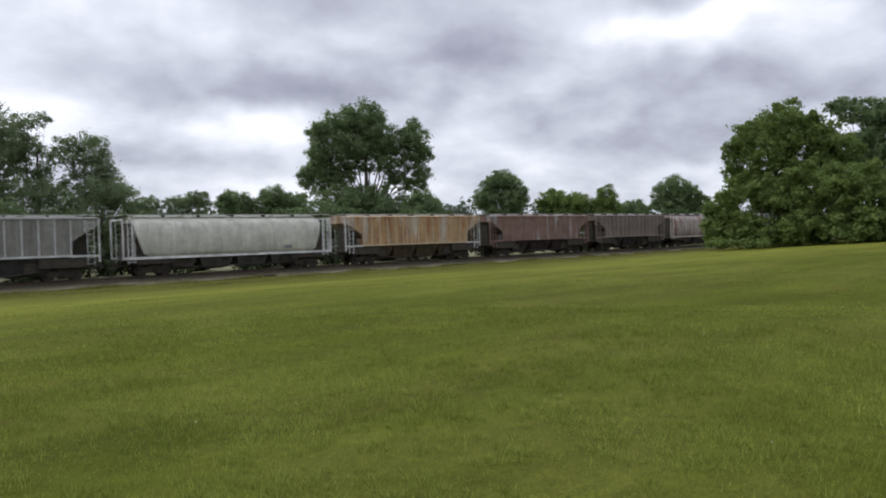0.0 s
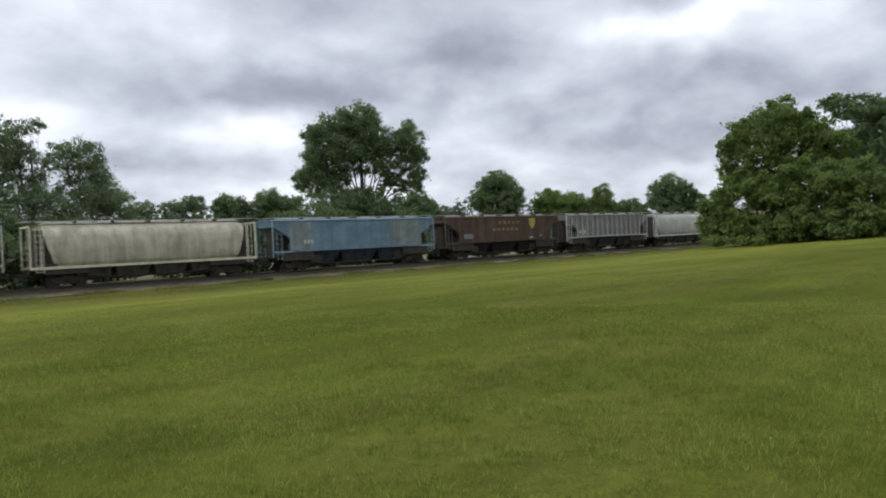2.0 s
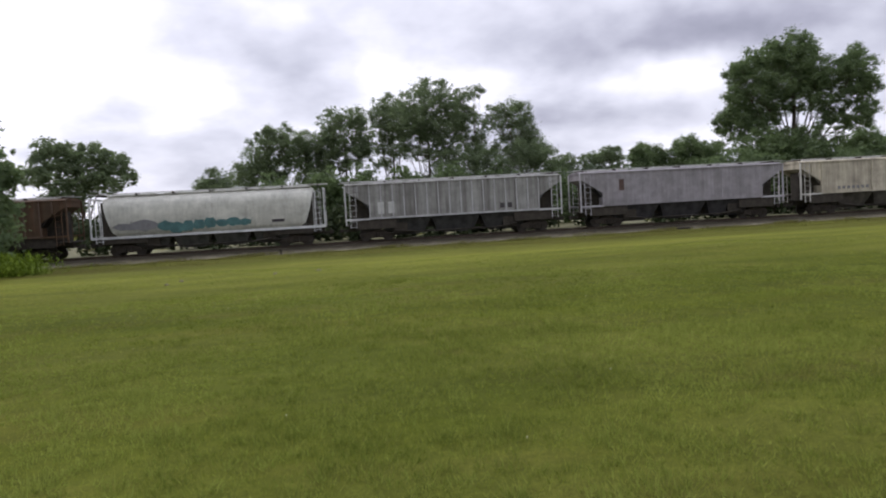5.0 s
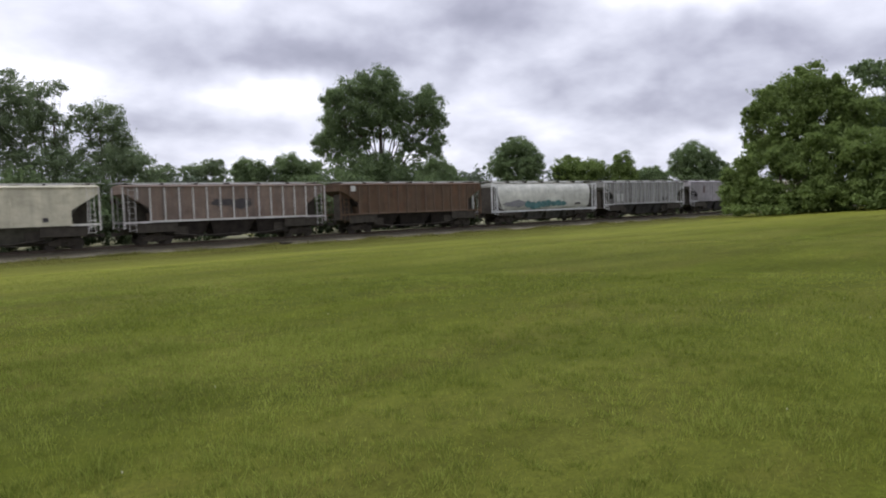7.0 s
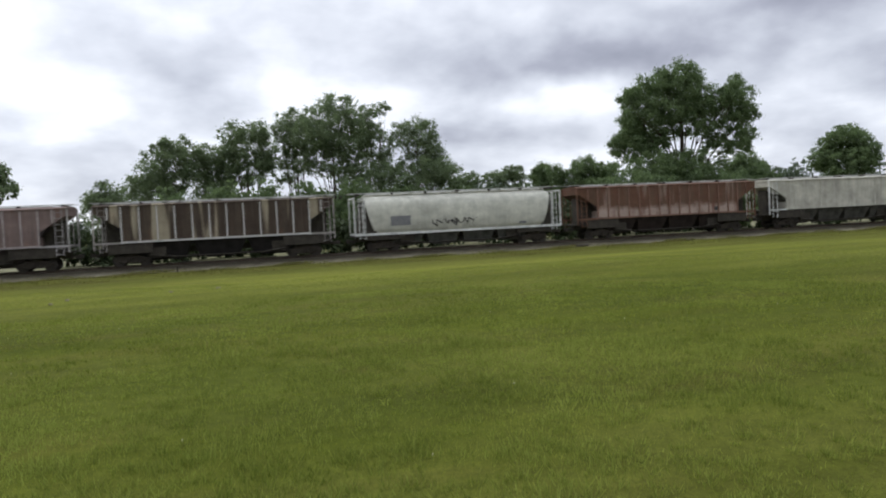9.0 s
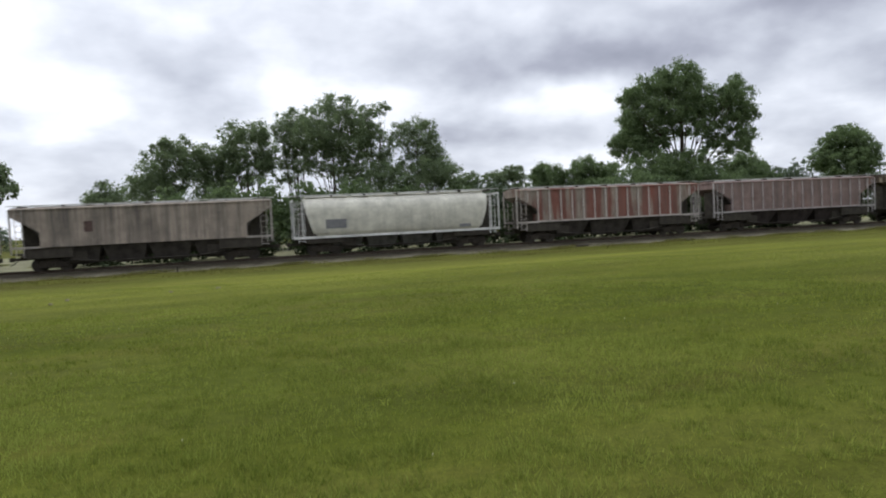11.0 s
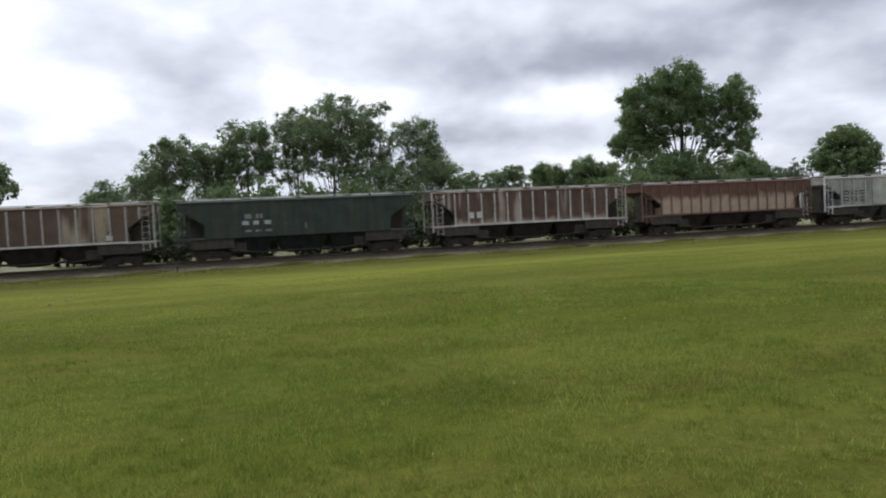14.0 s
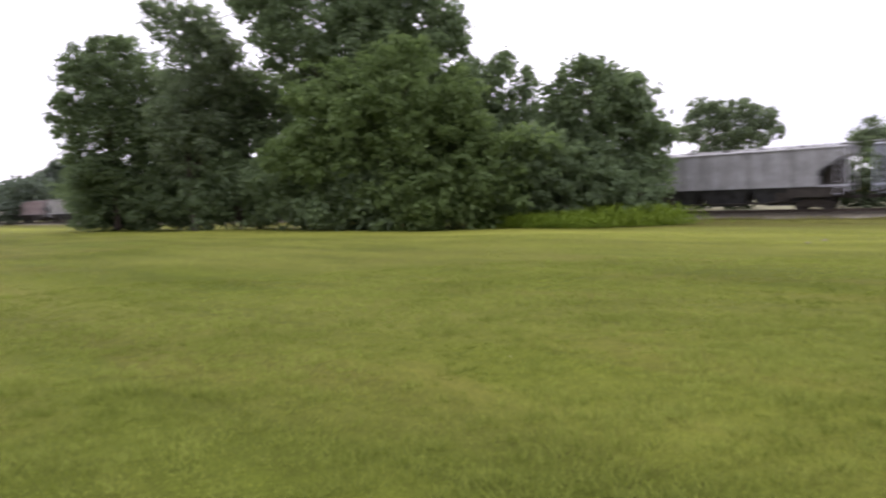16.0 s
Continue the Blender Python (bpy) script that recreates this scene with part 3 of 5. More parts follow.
def puff_leaves(rng, puffs, count, size, gap):
    """Leaves in small sprays that fill a set of ellipsoids (x, y, z, rx, ry, rz) to their outlines."""
    area = np.array([p[3] * p[5] for p in puffs])
    centres, spread = [], []
    for (x, y, z, rx, ry, rz), share in zip(puffs, area):
        n = int(8 + 13 * share)
        d = rng.normal(size=(n, 3))
        d /= np.linalg.norm(d, axis=1)[:, None]
        k = 1.08 * rng.random(n) ** 0.42
        keep = rng.random(n) > gap
        centres.append((np.array((x, y, z)) + d * k[:, None] * np.array((rx, ry, rz)))[keep])
        spread.append((rng.uniform(0.15, 0.52, n) * (0.55 + 0.28 * min(rx, rz, 2.0)))[keep])
    centres, spread = np.concatenate(centres), np.concatenate(spread)
    pick = rng.choice(len(centres), count, p=spread ** 1.6 / (spread ** 1.6).sum())
    d = rng.normal(size=(count, 3))
    c = centres[pick] + d * spread[pick, None] * np.array((0.75, 0.75, 0.55))
    ok = c[:, 2] > 0.05
    c, d = c[ok], d[ok]
    n = len(c)
    out = d / (np.linalg.norm(d, axis=1)[:, None] + 1e-6) + (0, 0, 0.4) + rng.normal(size=(n, 3)) * 0.6
    out /= np.linalg.norm(out, axis=1)[:, None]
    u = np.cross(out, rng.normal(size=(n, 3)))
    u /= np.linalg.norm(u, axis=1)[:, None] + 1e-6
    w = np.cross(out, u)
    s = size * rng.uniform(0.5, 1.25, n)[:, None]
    bend = out * s * 0.3
    v = np.stack([c - u * s, c - w * s * 0.6 + bend, c + u * s, c + w * s * 0.6 + bend * 0.4], 1).reshape(-1, 3)
    return v, np.arange(4 * n).reshape(-1, 4)


def crown_tree(az, dist, puffs, leaf, label, seed, size, density, trunk_h, r, gap=0.1, category="tree", group="", full=1.08):
    """A tree whose crown is a set of clumps: sideways from the trunk, height, half width, half height."""
    rng = np.random.default_rng(seed)
    wide = max(abs(p[0]) + p[2] for p in puffs)
    lobes, limbs = [], []
    for u, z, w, h in puffs:
        reach = math.sqrt(max(0.0, 1 - (u / (wide + 0.3)) ** 2)) * wide * 0.5
        near, far = -reach * rng.uniform(0.2, 0.8), reach * rng.uniform(0.2, 0.8)
        w, h = full * w + 0.1, 1.04 * full * h + 0.15
        lobes += [(u, near, z, w, max(w, 1.0), h), (u, far, z, w, max(w, 1.0), h)]
        for _ in range(2):
            t = rng.uniform(0, 2 * math.pi)
            k = rng.uniform(0.22, 0.42)
            lobes.append((u + math.cos(t) * w * 0.95, near, z + math.sin(t) * h * 0.95, w * k, w * k, h * k))
        limbs.append((u, near if rng.random() < 0.5 else far, z, w * 0.8, w * 0.8, h * 0.6))
    x, y = at(az, dist)
    root = new("tree" if category == "tree" else "shrub")
    root.location = (x, y, float(ground_z(x, y)) - 0.03)
    root.rotation_euler = (0, 0, radians(az))
    top = 0.8 * max(p[1] for p in puffs)
    part("trunk", limb_mesh(rng, trunk_h, top, r, limbs, thin=0.20), BARK, root)
    count = int(density * sum(math.pi * (p[2] + 0.1) * (p[3] + 0.15) for p in puffs))
    v, f = puff_leaves(rng, lobes, count, size, gap)
    part("crown", raw_mesh("crown", v, f, leaf), leaf, root)
    return tagged(root, label, category, group)


def build_trees():
    # the lone oak behind the line
    oak = [(-0.1, 18.6, 2.2, 1.5), (-2.1, 18.4, 1.5, 1.4), (1.5, 18.4, 1.1, 1.1), (-4.5, 17.3, 1.5, 1.3), (-5.9, 16.2, 1.0, 1.1), (-0.2, 15.8, 3.1, 1.9), (-3.6, 14.7, 2.7, 1.7), (-6.0, 13.9, 1.3, 1.6),
           (3.0, 15.5, 1.9, 1.5), (6.2, 17.2, 0.9, 0.8), (6.2, 15.5, 1.6, 1.3), (7.4, 13.6, 0.9, 1.1), (5.5, 13.3, 1.7, 1.2), (7.3, 11.4, 0.9, 1.0), (2.3, 13.0, 2.1, 1.2), (-1.7, 12.6, 1.7, 1.0),
           (-7.5, 11.2, 0.9, 1.1), (-6.1, 11.1, 1.8, 1.4), (-3.7, 11.3, 2.0, 1.3), (6.0, 10.1, 1.5, 0.9), (3.7, 10.9, 1.2, 0.7), (-3.1, 8.4, 4.2, 1.4), (1.5, 8.1, 3.5, 1.1)]
    crown_tree(-33.9, 92, oak, LEAF, "large dark green oak with a broad crown behind the railway", 11, 0.14, 440, 4.6, 0.55, 0.08)
    for i, (az, d, puffs) in enumerate(((-36.2, 90, [(-4.6, 4.4, 2.6, 2.4), (-1.2, 5.0, 2.6, 2.4), (2.0, 4.4, 2.6, 2.2)]), (-32.6, 88, [(-3.6, 4.6, 2.6, 2.4), (-0.6, 5.0, 2.4, 2.4), (2.4, 4.6, 2.6, 2.4)]))):
        crown_tree(az, d, puffs, LEAF, "dense dark green shrub behind the railway", 24 + i, 0.2, 170, 0.8, 0.12, 0.1, "shrub", "shrubs behind the railway")
    # airy stand behind the line
    stand = [
        (6.5, 88, [(-2.6, 8.2, 1.4, 1.4), (-1.0, 10.1, 1.3, 1.3), (0.0, 12.2, 0.9, 1.0), (0.5, 13.2, 0.5, 0.5), (2.1, 12.7, 0.9, 0.9), (1.5, 11.1, 1.6, 1.2), (-1.1, 7.9, 2.3, 1.2), (0.7, 8.5, 2.0, 1.2), (2.7, 9.7, 1.0, 1.0)]),
        (3.0, 90, [(-1.7, 11.9, 1.4, 0.9), (0.2, 11.9, 1.4, 1.0), (-0.8, 10.2, 2.0, 1.4), (1.3, 10.8, 1.0, 1.1), (-0.6, 8.1, 2.4, 1.2), (1.7, 8.7, 1.0, 1.4)]),
        (0.2, 88, [(0.1, 14.5, 1.9, 0.9), (-1.8, 14.0, 1.2, 0.9), (1.7, 14.3, 1.1, 1.1), (-0.5, 12.5, 2.2, 1.2), (1.8, 12.2, 1.2, 1.4), (0.1, 10.6, 1.9, 0.9), (1.7, 9.8, 1.3, 1.0), (-1.0, 8.9, 1.3, 0.8), (-1.9, 12.0, 1.2, 1.0), (-1.6, 10.6, 1.2, 0.8), (2.2, 11.2, 1.0, 1.0), (0.6, 8.4, 1.2, 0.6)]),
        (-3.4, 91, [(-0.3, 16.5, 0.9, 0.7), (-1.6, 15.3, 0.8, 1.3), (-0.3, 14.6, 1.6, 1.4), (1.5, 15.2, 1.3, 1.4), (-1.4, 13.2, 1.1, 0.9), (0.1, 12.2, 1.5, 0.8), (1.4, 12.6, 1.2, 1.0), (-1.2, 11.0, 1.0, 0.7), (0.9, 10.4, 1.3, 0.7), (-0.6, 8.9, 1.3, 0.6)]),
        (-6.4, 88, [(0.4, 17.2, 1.9, 1.2), (-1.7, 16.2, 1.4, 1.0), (2.4, 16.4, 1.2, 1.1), (-0.1, 14.7, 2.9, 1.5), (-2.9, 13.8, 1.5, 1.2), (2.6, 14.0, 1.5, 1.2), (-1.9, 11.8, 2.1, 0.8), (0.8, 11.5, 1.9, 1.0), (2.8, 10.8, 1.3, 0.9), (0.0, 9.6, 2.0, 0.8), (-2.7, 10.2, 1.4, 0.8), (2.6, 9.0, 1.2, 0.7), (-1.2, 13.0, 2.4, 1.0), (1.4, 12.8, 2.2, 1.0)]),
        (-10.0, 91, [(-1.0, 17.0, 1.0, 0.6), (0.6, 17.3, 0.9, 0.6), (-0.8, 15.0, 1.3, 0.9), (0.4, 13.9, 1.0, 0.7), (1.3, 12.3, 0.8, 0.9), (-1.3, 12.5, 0.9, 0.9), (-0.1, 9.6, 1.2, 0.7), (-1.2, 16.0, 1.0, 0.9), (-1.6, 13.8, 1.0, 1.0), (-0.6, 11.2, 1.3, 0.8), (0.9, 10.8, 0.8, 0.7)]),
        (-13.8, 89, [(-1.4, 14.5, 1.8, 0.8), (0.2, 14.1, 1.3, 1.0), (-2.5, 13.5, 1.1, 1.1), (-1.1, 12.4, 2.1, 1.1), (1.0, 11.8, 1.1, 1.3), (1.6, 9.8, 1.4, 1.3), (2.6, 8.7, 0.7, 0.9), (-0.5, 10.2, 1.6, 1.3), (-2.7, 10.0, 0.9, 0.9), (-1.3, 8.4, 1.4, 0.7)])]
    stand += [(-9.6, 86, [(-2.2, 8.2, 1.8, 1.1), (0.4, 8.6, 2.0, 1.3), (2.6, 8.0, 1.6, 1.0), (0, 6.0, 3.4, 1.6)]), (-14.2, 86, [(-1.6, 8.2, 1.6, 1.0), (0.4, 8.8, 1.8, 1.2), (2.0, 8.4, 1.5, 1.0), (0, 6.2, 3.0, 1.6)])]
    for i, (az, d, puffs) in enumerate(stand):
        crown_tree(az, d, puffs, LEAF_HAZY, "tall airy tree with bare lower stems behind the railway" if i < 7 else "low bushy tree behind the railway", 60 + i, 0.125, 400 if i < 2 else 320, 2.6, 0.30, 0.22, group="trees behind the railway")
    # scrub at their feet
    for i, (az, d, h, w) in enumerate(((9.0, 84, 5.0, 6), (5.6, 83, 7.2, 7), (2.2, 82, 7.4, 7), (-1.2, 82, 7.2, 7), (-4.8, 83, 7.2, 7), (-8.6, 82, 6.8, 8), (-12.0, 84, 7.0, 7), (-16.5, 86, 6.4, 8),
                                       (-28.5, 88, 6.0, 7), (-31.5, 86, 6.4, 8), (-37.0, 86, 5.6, 7), (-39.4, 92, 7.4, 6))):
        rng = np.random.default_rng(90 + i)
        make_tree(*at(az, d), auto_lobes(rng, h, w, 0.3, 8), 3600, 0.26, LEAF, 0.6, 0.1, "dense dark green shrub behind the railway", 110 + i, 0.1, "shrub", "shrubs behind the railway")
    # rank undergrowth along the far side of the line, shade put into its colour
    rng = np.random.default_rng(130)
    kinds = [make_tree(-150 + 2 * i, 67, auto_lobes(rng, 2.6 + 0.5 * i, 5.0, 0.0, 7), 1100, 0.28, LEAF_SHADE, 0.3, 0.06, "low green bush along the far side of the railway, coloured as in shade", 131 + i, 0.0, "shrub", "undergrowth along the railway") for i in range(3)]
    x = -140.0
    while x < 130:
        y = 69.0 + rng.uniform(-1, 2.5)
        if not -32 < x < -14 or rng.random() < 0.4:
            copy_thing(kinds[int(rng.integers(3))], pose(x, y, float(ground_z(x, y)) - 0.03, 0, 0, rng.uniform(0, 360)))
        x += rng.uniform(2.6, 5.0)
    # trees standing apart
    apart = [(-44.9, 150, LEAF, [(0.3, 14.5, 2.6, 1.4), (-2.0, 13.2, 2.1, 1.9), (2.5, 12.1, 2.3, 1.9), (-3.9, 10.6, 1.9, 1.9), (0.2, 9.9, 4.2, 2.1), (3.7, 9.6, 1.8, 1.5), (0, 6.0, 4.6, 2.6)]),
             (-38.3, 130, LEAF, [(0.2, 10.6, 1.5, 1.1), (-1.6, 9.0, 1.7, 1.3), (1.5, 8.8, 1.7, 1.3), (0, 6.0, 2.8, 2.2)]),
             (19.6, 92, LEAF_HAZY, [(-3.3, 11.7, 1.3, 1.0), (-1.2, 10.7, 2.2, 1.3), (1.4, 11.3, 1.6, 0.9), (3.5, 9.7, 1.6, 1.2), (4.9, 8.4, 0.9, 0.6), (-4.9, 9.1, 1.3, 1.3), (-1.7, 8.2, 2.9, 1.3), (1.9, 8.0, 2.6, 1.2), (-2.2, 5.6, 2.6, 1.6)]),
             (-49.8, 160, LEAF_LIGHT, [(-2.4, 10.6, 2.8, 1.5), (2.5, 10.0, 3.2, 1.5), (0.0, 8.8, 5.1, 1.5), (0, 5.5, 5.0, 2.4)]),
             (-53.1, 160, LEAF_LIGHT, [(0.1, 10.5, 1.8, 2.0), (-1.2, 8.4, 2.3, 1.8), (1.3, 8.3, 1.7, 1.7), (0, 5.5, 2.8, 2.2)]),
             (-55.4, 170, LEAF, [(-0.3, 8.5, 2.1, 1.3), (-2.9, 7.9, 2.1, 1.1), (2.8, 7.6, 2.4, 1.0), (0, 5.4, 4.8, 2.0)]),
             (-58.9, 160, LEAF, [(-1.7, 12.1, 2.4, 2.2), (-4.1, 10.2, 2.0, 2.5), (1.1, 9.9, 2.2, 2.2), (-1.2, 8.2, 3.9, 2.0), (3.9, 7.7, 1.7, 1.9), (0, 5.0, 5.0, 2.2)]),
             (-23.7, 150, LEAF, [(-0.5, 11.5, 2.8, 1.8), (-2.2, 10.8, 1.4, 1.4), (2.4, 10.7, 1.6, 1.4), (0, 7.6, 3.6, 2.4)]),
             (-27.1, 150, LEAF, [(-1.5, 12.1, 2.1, 1.9), (1.3, 11.2, 1.4, 1.4), (-3.3, 10.6, 1.6, 1.4), (3.5, 10.8, 1.6, 1.4), (0, 7.4, 4.6, 2.4)]),
             (-20.2, 170, LEAF_HAZY, [(-0.6, 12.6, 2.8, 1.2), (2.1, 13.4, 1.8, 1.0), (-3.0, 11.9, 2.5, 1.0), (3.0, 11.8, 1.8, 1.0), (0, 9.0, 5.0, 2.2)]),
             (-16.8, 170, LEAF_HAZY, [(1.2, 12.1, 2.8, 1.3), (-1.4, 11.6, 2.0, 1.0), (0, 8.8, 4.0, 2.2)]),
             (70.4, 200, LEAF_FAR_HAZE, [(0, 13.2, 2.2, 1.8), (-2.5, 11.0, 2.5, 2.0), (2.5, 12.0, 2.5, 2.0), (0, 8.0, 5.0, 3.0), (0, 4.0, 5.0, 3.0)]),
             (73.0, 205, LEAF_FAR_HAZE, [(0, 8.8, 2.6, 1.8), (-3.2, 7.4, 2.5, 1.8), (3.0, 8.6, 2.5, 2.0), (0, 4.6, 6.0, 3.0)]),
             (10.4, 120, LEAF_HAZY, [(0, 9.2, 1.4, 1.3), (-1.8, 8.2, 1.4, 1.2), (1.8, 8.0, 1.5, 1.3), (0, 6.2, 3.2, 1.8)])]
    for i, (az, d, leaf, puffs) in enumerate(apart):
        crown_tree(az, d, puffs, leaf, "rounded broadleaf tree standing apart beyond the railway", 160 + i, 0.2, 220 if leaf is LEAF_HAZY else 290, 2.0, 0.3, 0.32 if leaf is LEAF_HAZY else 0.2)
    # low tree line in the distance
    rng = np.random.default_rng(7)
    kinds = []
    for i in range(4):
        kinds.append(make_tree(*at(-20 - 3 * i, 190 + 8 * i), auto_lobes(rng, 10.5 + i * 0.6, 11 + i, 0.4, 10), 2500, 0.56, LEAF_FAR_HAZE, 1.0, 0.25,
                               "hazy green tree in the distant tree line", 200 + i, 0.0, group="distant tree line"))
    az = -24.0
    n = 0
    while az < 92:
        for sign in ((-1,) if az < 0 or 28 < az < 66 else (-1, 1)):
            a = sign * az if az >= 0 else az
            d = 195 + 35 * math.sin(n * 2.1) + (25 if a > 0 else 0)
            x, y = at(a, d)
            if rng.random() < 0.10 and a < -17:
                n += 1
                continue
            s = rng.uniform(0.84, 1.1) * (0.55 if 8 < a < 60 else 1.0 if a > 0 else 0.8 if a > -17 else 1.06 if a > -38.5 else 0.85)
            ob = copy_thing(kinds[n % 4], pose(x, y, float(ground_z(x, y)) - 0.03, 0, 0, n * 77.0))
            ob.scale = (s, s, s * rng.uniform(0.85, 1.1))
            n += 1
        az += 2.6
    # thicket before the line, on the bank to the left
    wood = [(28.3, 53, LEAF, [(-2.0, 10.7, 1.2, 0.9), (-0.5, 10.3, 1.2, 1.0), (-3.9, 8.0, 1.4, 1.4), (-3.2, 9.4, 1.0, 1.0), (2.0, 9.2, 1.1, 1.0), (0.8, 9.4, 1.2, 1.0), (3.3, 6.9, 0.9, 1.2), (-1.2, 7.7, 2.3, 1.6), (1.2, 7.1, 1.8, 1.6), (-3.1, 7.0, 1.4, 1.4), (2.7, 5.5, 1.1, 0.8), (-0.9, 4.8, 2.5, 1.6), (1.9, 3.4, 2.0, 1.6), (-1.5, 2.2, 2.6, 1.6)]),
            (36.7, 54, LEAF, [(1.8, 10.6, 0.6, 0.8), (-0.2, 11.9, 1.0, 0.8), (-1.6, 10.4, 1.5, 1.5), (0.6, 8.8, 1.9, 1.5), (-1.8, 7.0, 2.1, 2.1), (1.6, 6.0, 2.1, 2.1), (-0.6, 3.1, 2.6, 2.2)]),
            (48.4, 56, LEAF, [(6.9, 16.1, 1.9, 1.7), (7.7, 14.4, 1.1, 1.3), (3.4, 16.6, 2.6, 1.7), (-0.1, 17.1, 2.5, 2.1), (4.4, 20.0, 2.5, 1.9), (0.2, 22.2, 3.3, 2.0), (-4.2, 20.1, 2.9, 2.1), (-6.1, 16.8, 2.1, 2.1), (3.7, 23.0, 2.0, 1.6), (-7.7, 18.9, 1.9, 1.6), (-3.7, 14.2, 3.0, 2.1), (0.6, 13.6, 3.4, 2.2), (4.8, 12.6, 2.8, 2.2)]),
            (61.3, 60, LEAF_HAZY, [(3.4, 13.4, 1.5, 1.5), (-0.5, 10.2, 2.2, 2.0), (2.4, 10.6, 2.4, 2.2), (0.8, 7.0, 3.0, 2.4), (-0.8, 17.5, 1.3, 0.9), (-1.9, 16.3, 1.0, 0.9), (1.3, 16.7, 1.3, 1.1), (-0.1, 15.3, 1.7, 1.0), (2.0, 14.5, 1.8, 1.8), (0.1, 12.7, 1.8, 1.8)]),
            (66.7, 66, LEAF, [(-0.2, 14.9, 1.0, 0.8), (1.6, 15.2, 1.4, 0.9), (-2.0, 13.7, 1.2, 1.2), (-3.4, 11.4, 0.7, 0.9), (-0.8, 11.9, 2.1, 1.9), (-3.0, 8.6, 1.1, 1.3), (2.3, 12.9, 2.1, 2.1), (-0.2, 9.1, 2.8, 2.1), (-2.1, 5.8, 1.6, 1.4), (2.3, 6.7, 2.9, 2.9), (-1.0, 3.4, 2.9, 2.4), (3.3, 2.7, 2.9, 2.5)]),
            (46.7, 47, LEAF_MID, [(-0.6, 10.5, 1.8, 1.1), (2.4, 10.8, 1.5, 1.1), (-3.6, 9.2, 1.8, 1.3), (1.2, 8.6, 2.6, 1.7), (4.9, 8.2, 1.7, 1.7), (-2.6, 6.9, 2.6, 1.7), (1.8, 6.0, 3.0, 1.9), (-4.9, 5.2, 1.7, 1.5), (-1.3, 3.6, 3.0, 1.7), (4.7, 4.8, 2.3, 1.7), (2.4, 2.7, 2.3, 1.3)])]
    for i, (az, d, leaf, puffs) in enumerate(wood):
        crown_tree(az, d, puffs, leaf, "dense dark green tree of the trackside thicket" if leaf is LEAF else "mid-green leafy tree of the trackside thicket", 240 + i, 0.19, 180 if leaf is LEAF_HAZY else 280, 2.4, 0.3, 0.35 if leaf is LEAF_HAZY else 0.22, group="trackside thicket")
    for i, (az, d, h, w) in enumerate(((32.5, 56, 7.5, 8), (41.0, 56, 12.5, 9), (45.0, 60, 14.5, 10), (51.5, 61, 15.0, 10), (56.5, 61, 13.5, 9), (61.5, 66, 13.0, 10))):
        rng = np.random.default_rng(255 + i)
        make_tree(*at(az, d), auto_lobes(rng, h, w, 0.8, 14), 11000, 0.23, LEAF, 2.0, 0.3, "dense dark green tree of the trackside thicket", 266 + i, 0.10, group="trackside thicket")
    for i, (az, d, h, w) in enumerate(((27.6, 49, 3.2, 5), (30.5, 48.5, 5.0, 6), (34.0, 47.5, 6.4, 7), (38.5, 47, 6.6, 8), (43.5, 46, 4.2, 8), (48.5, 46.5, 4.0, 8), (53.0, 51, 6.0, 8), (58, 58, 5.5, 8), (62.5, 64, 5.5, 8), (67.0, 70, 5.0, 7))):
        rng = np.random.default_rng(280 + i)
        make_tree(*at(az, d), auto_lobes(rng, h, w, 0.1, 11), 8000, 0.23, LEAF_MID if 36 < az < 46 else LEAF, 0.5, 0.12, "leafy shrub at the edge of the thicket", 300 + i, 0.08, "shrub", "thicket edge shrubs")
    # thicket at the right-hand end of the lawn
    edge = [(-66.0, 84, LEAF_LIGHT, [(0.2, 13.7, 2.4, 1.3), (-1.7, 12.7, 1.8, 1.3), (-3.6, 11.7, 1.4, 1.4), (-5.0, 9.9, 0.9, 1.4), (-4.3, 7.7, 1.4, 1.6), (1.3, 11.5, 2.7, 1.8), (-1.5, 10.0, 2.4, 1.8), (3.4, 11.9, 1.5, 1.2), (4.9, 10.2, 2.3, 1.5), (2.2, 8.4, 2.4, 1.8), (-1.5, 6.6, 3.0, 2.0)]),
            (-71.9, 92, LEAF, [(-2.9, 14.7, 1.9, 1.0), (-0.7, 13.8, 2.2, 1.3), (0.8, 13.7, 1.5, 1.2), (0.0, 10.9, 2.2, 1.9), (2.5, 12.5, 2.5, 2.1), (2.9, 8.7, 3.1, 3.1), (-2.0, 9.0, 3.0, 3.0)]),
            (-64.7, 79, LEAF_LIGHT, [(3.4, 7.2, 1.2, 1.2), (0.0, 5.7, 2.0, 1.6), (-3.3, 5.1, 1.1, 1.6), (2.8, 4.7, 2.8, 2.0), (-2.6, 2.2, 1.8, 1.5), (1.2, 1.9, 2.9, 1.4), (4.0, 1.8, 2.6, 1.4), (-4.6, 1.7, 1.5, 1.5), (-4.3, 3.8, 1.2, 1.4), (-1.0, 0.9, 4.4, 0.9)]),
            (-70.9, 78, LEAF_LIGHT, [(-1.8, 5.2, 2.5, 1.9), (0.6, 5.3, 2.1, 2.0), (-3.3, 2.0, 3.0, 1.5), (0.5, 1.8, 3.0, 1.5), (3.2, 3.0, 2.6, 2.6), (-1.0, 0.9, 5.0, 0.9), (4.0, 1.0, 4.0, 1.0)])]
    for i, (az, d, leaf, puffs) in enumerate(edge):
        crown_tree(az, d, puffs, leaf, "full green tree at the edge of the lawn", 340 + i, 0.185, 300, 1.6, 0.28, 0.25, group="trees at the lawn's edge", full=0.93)
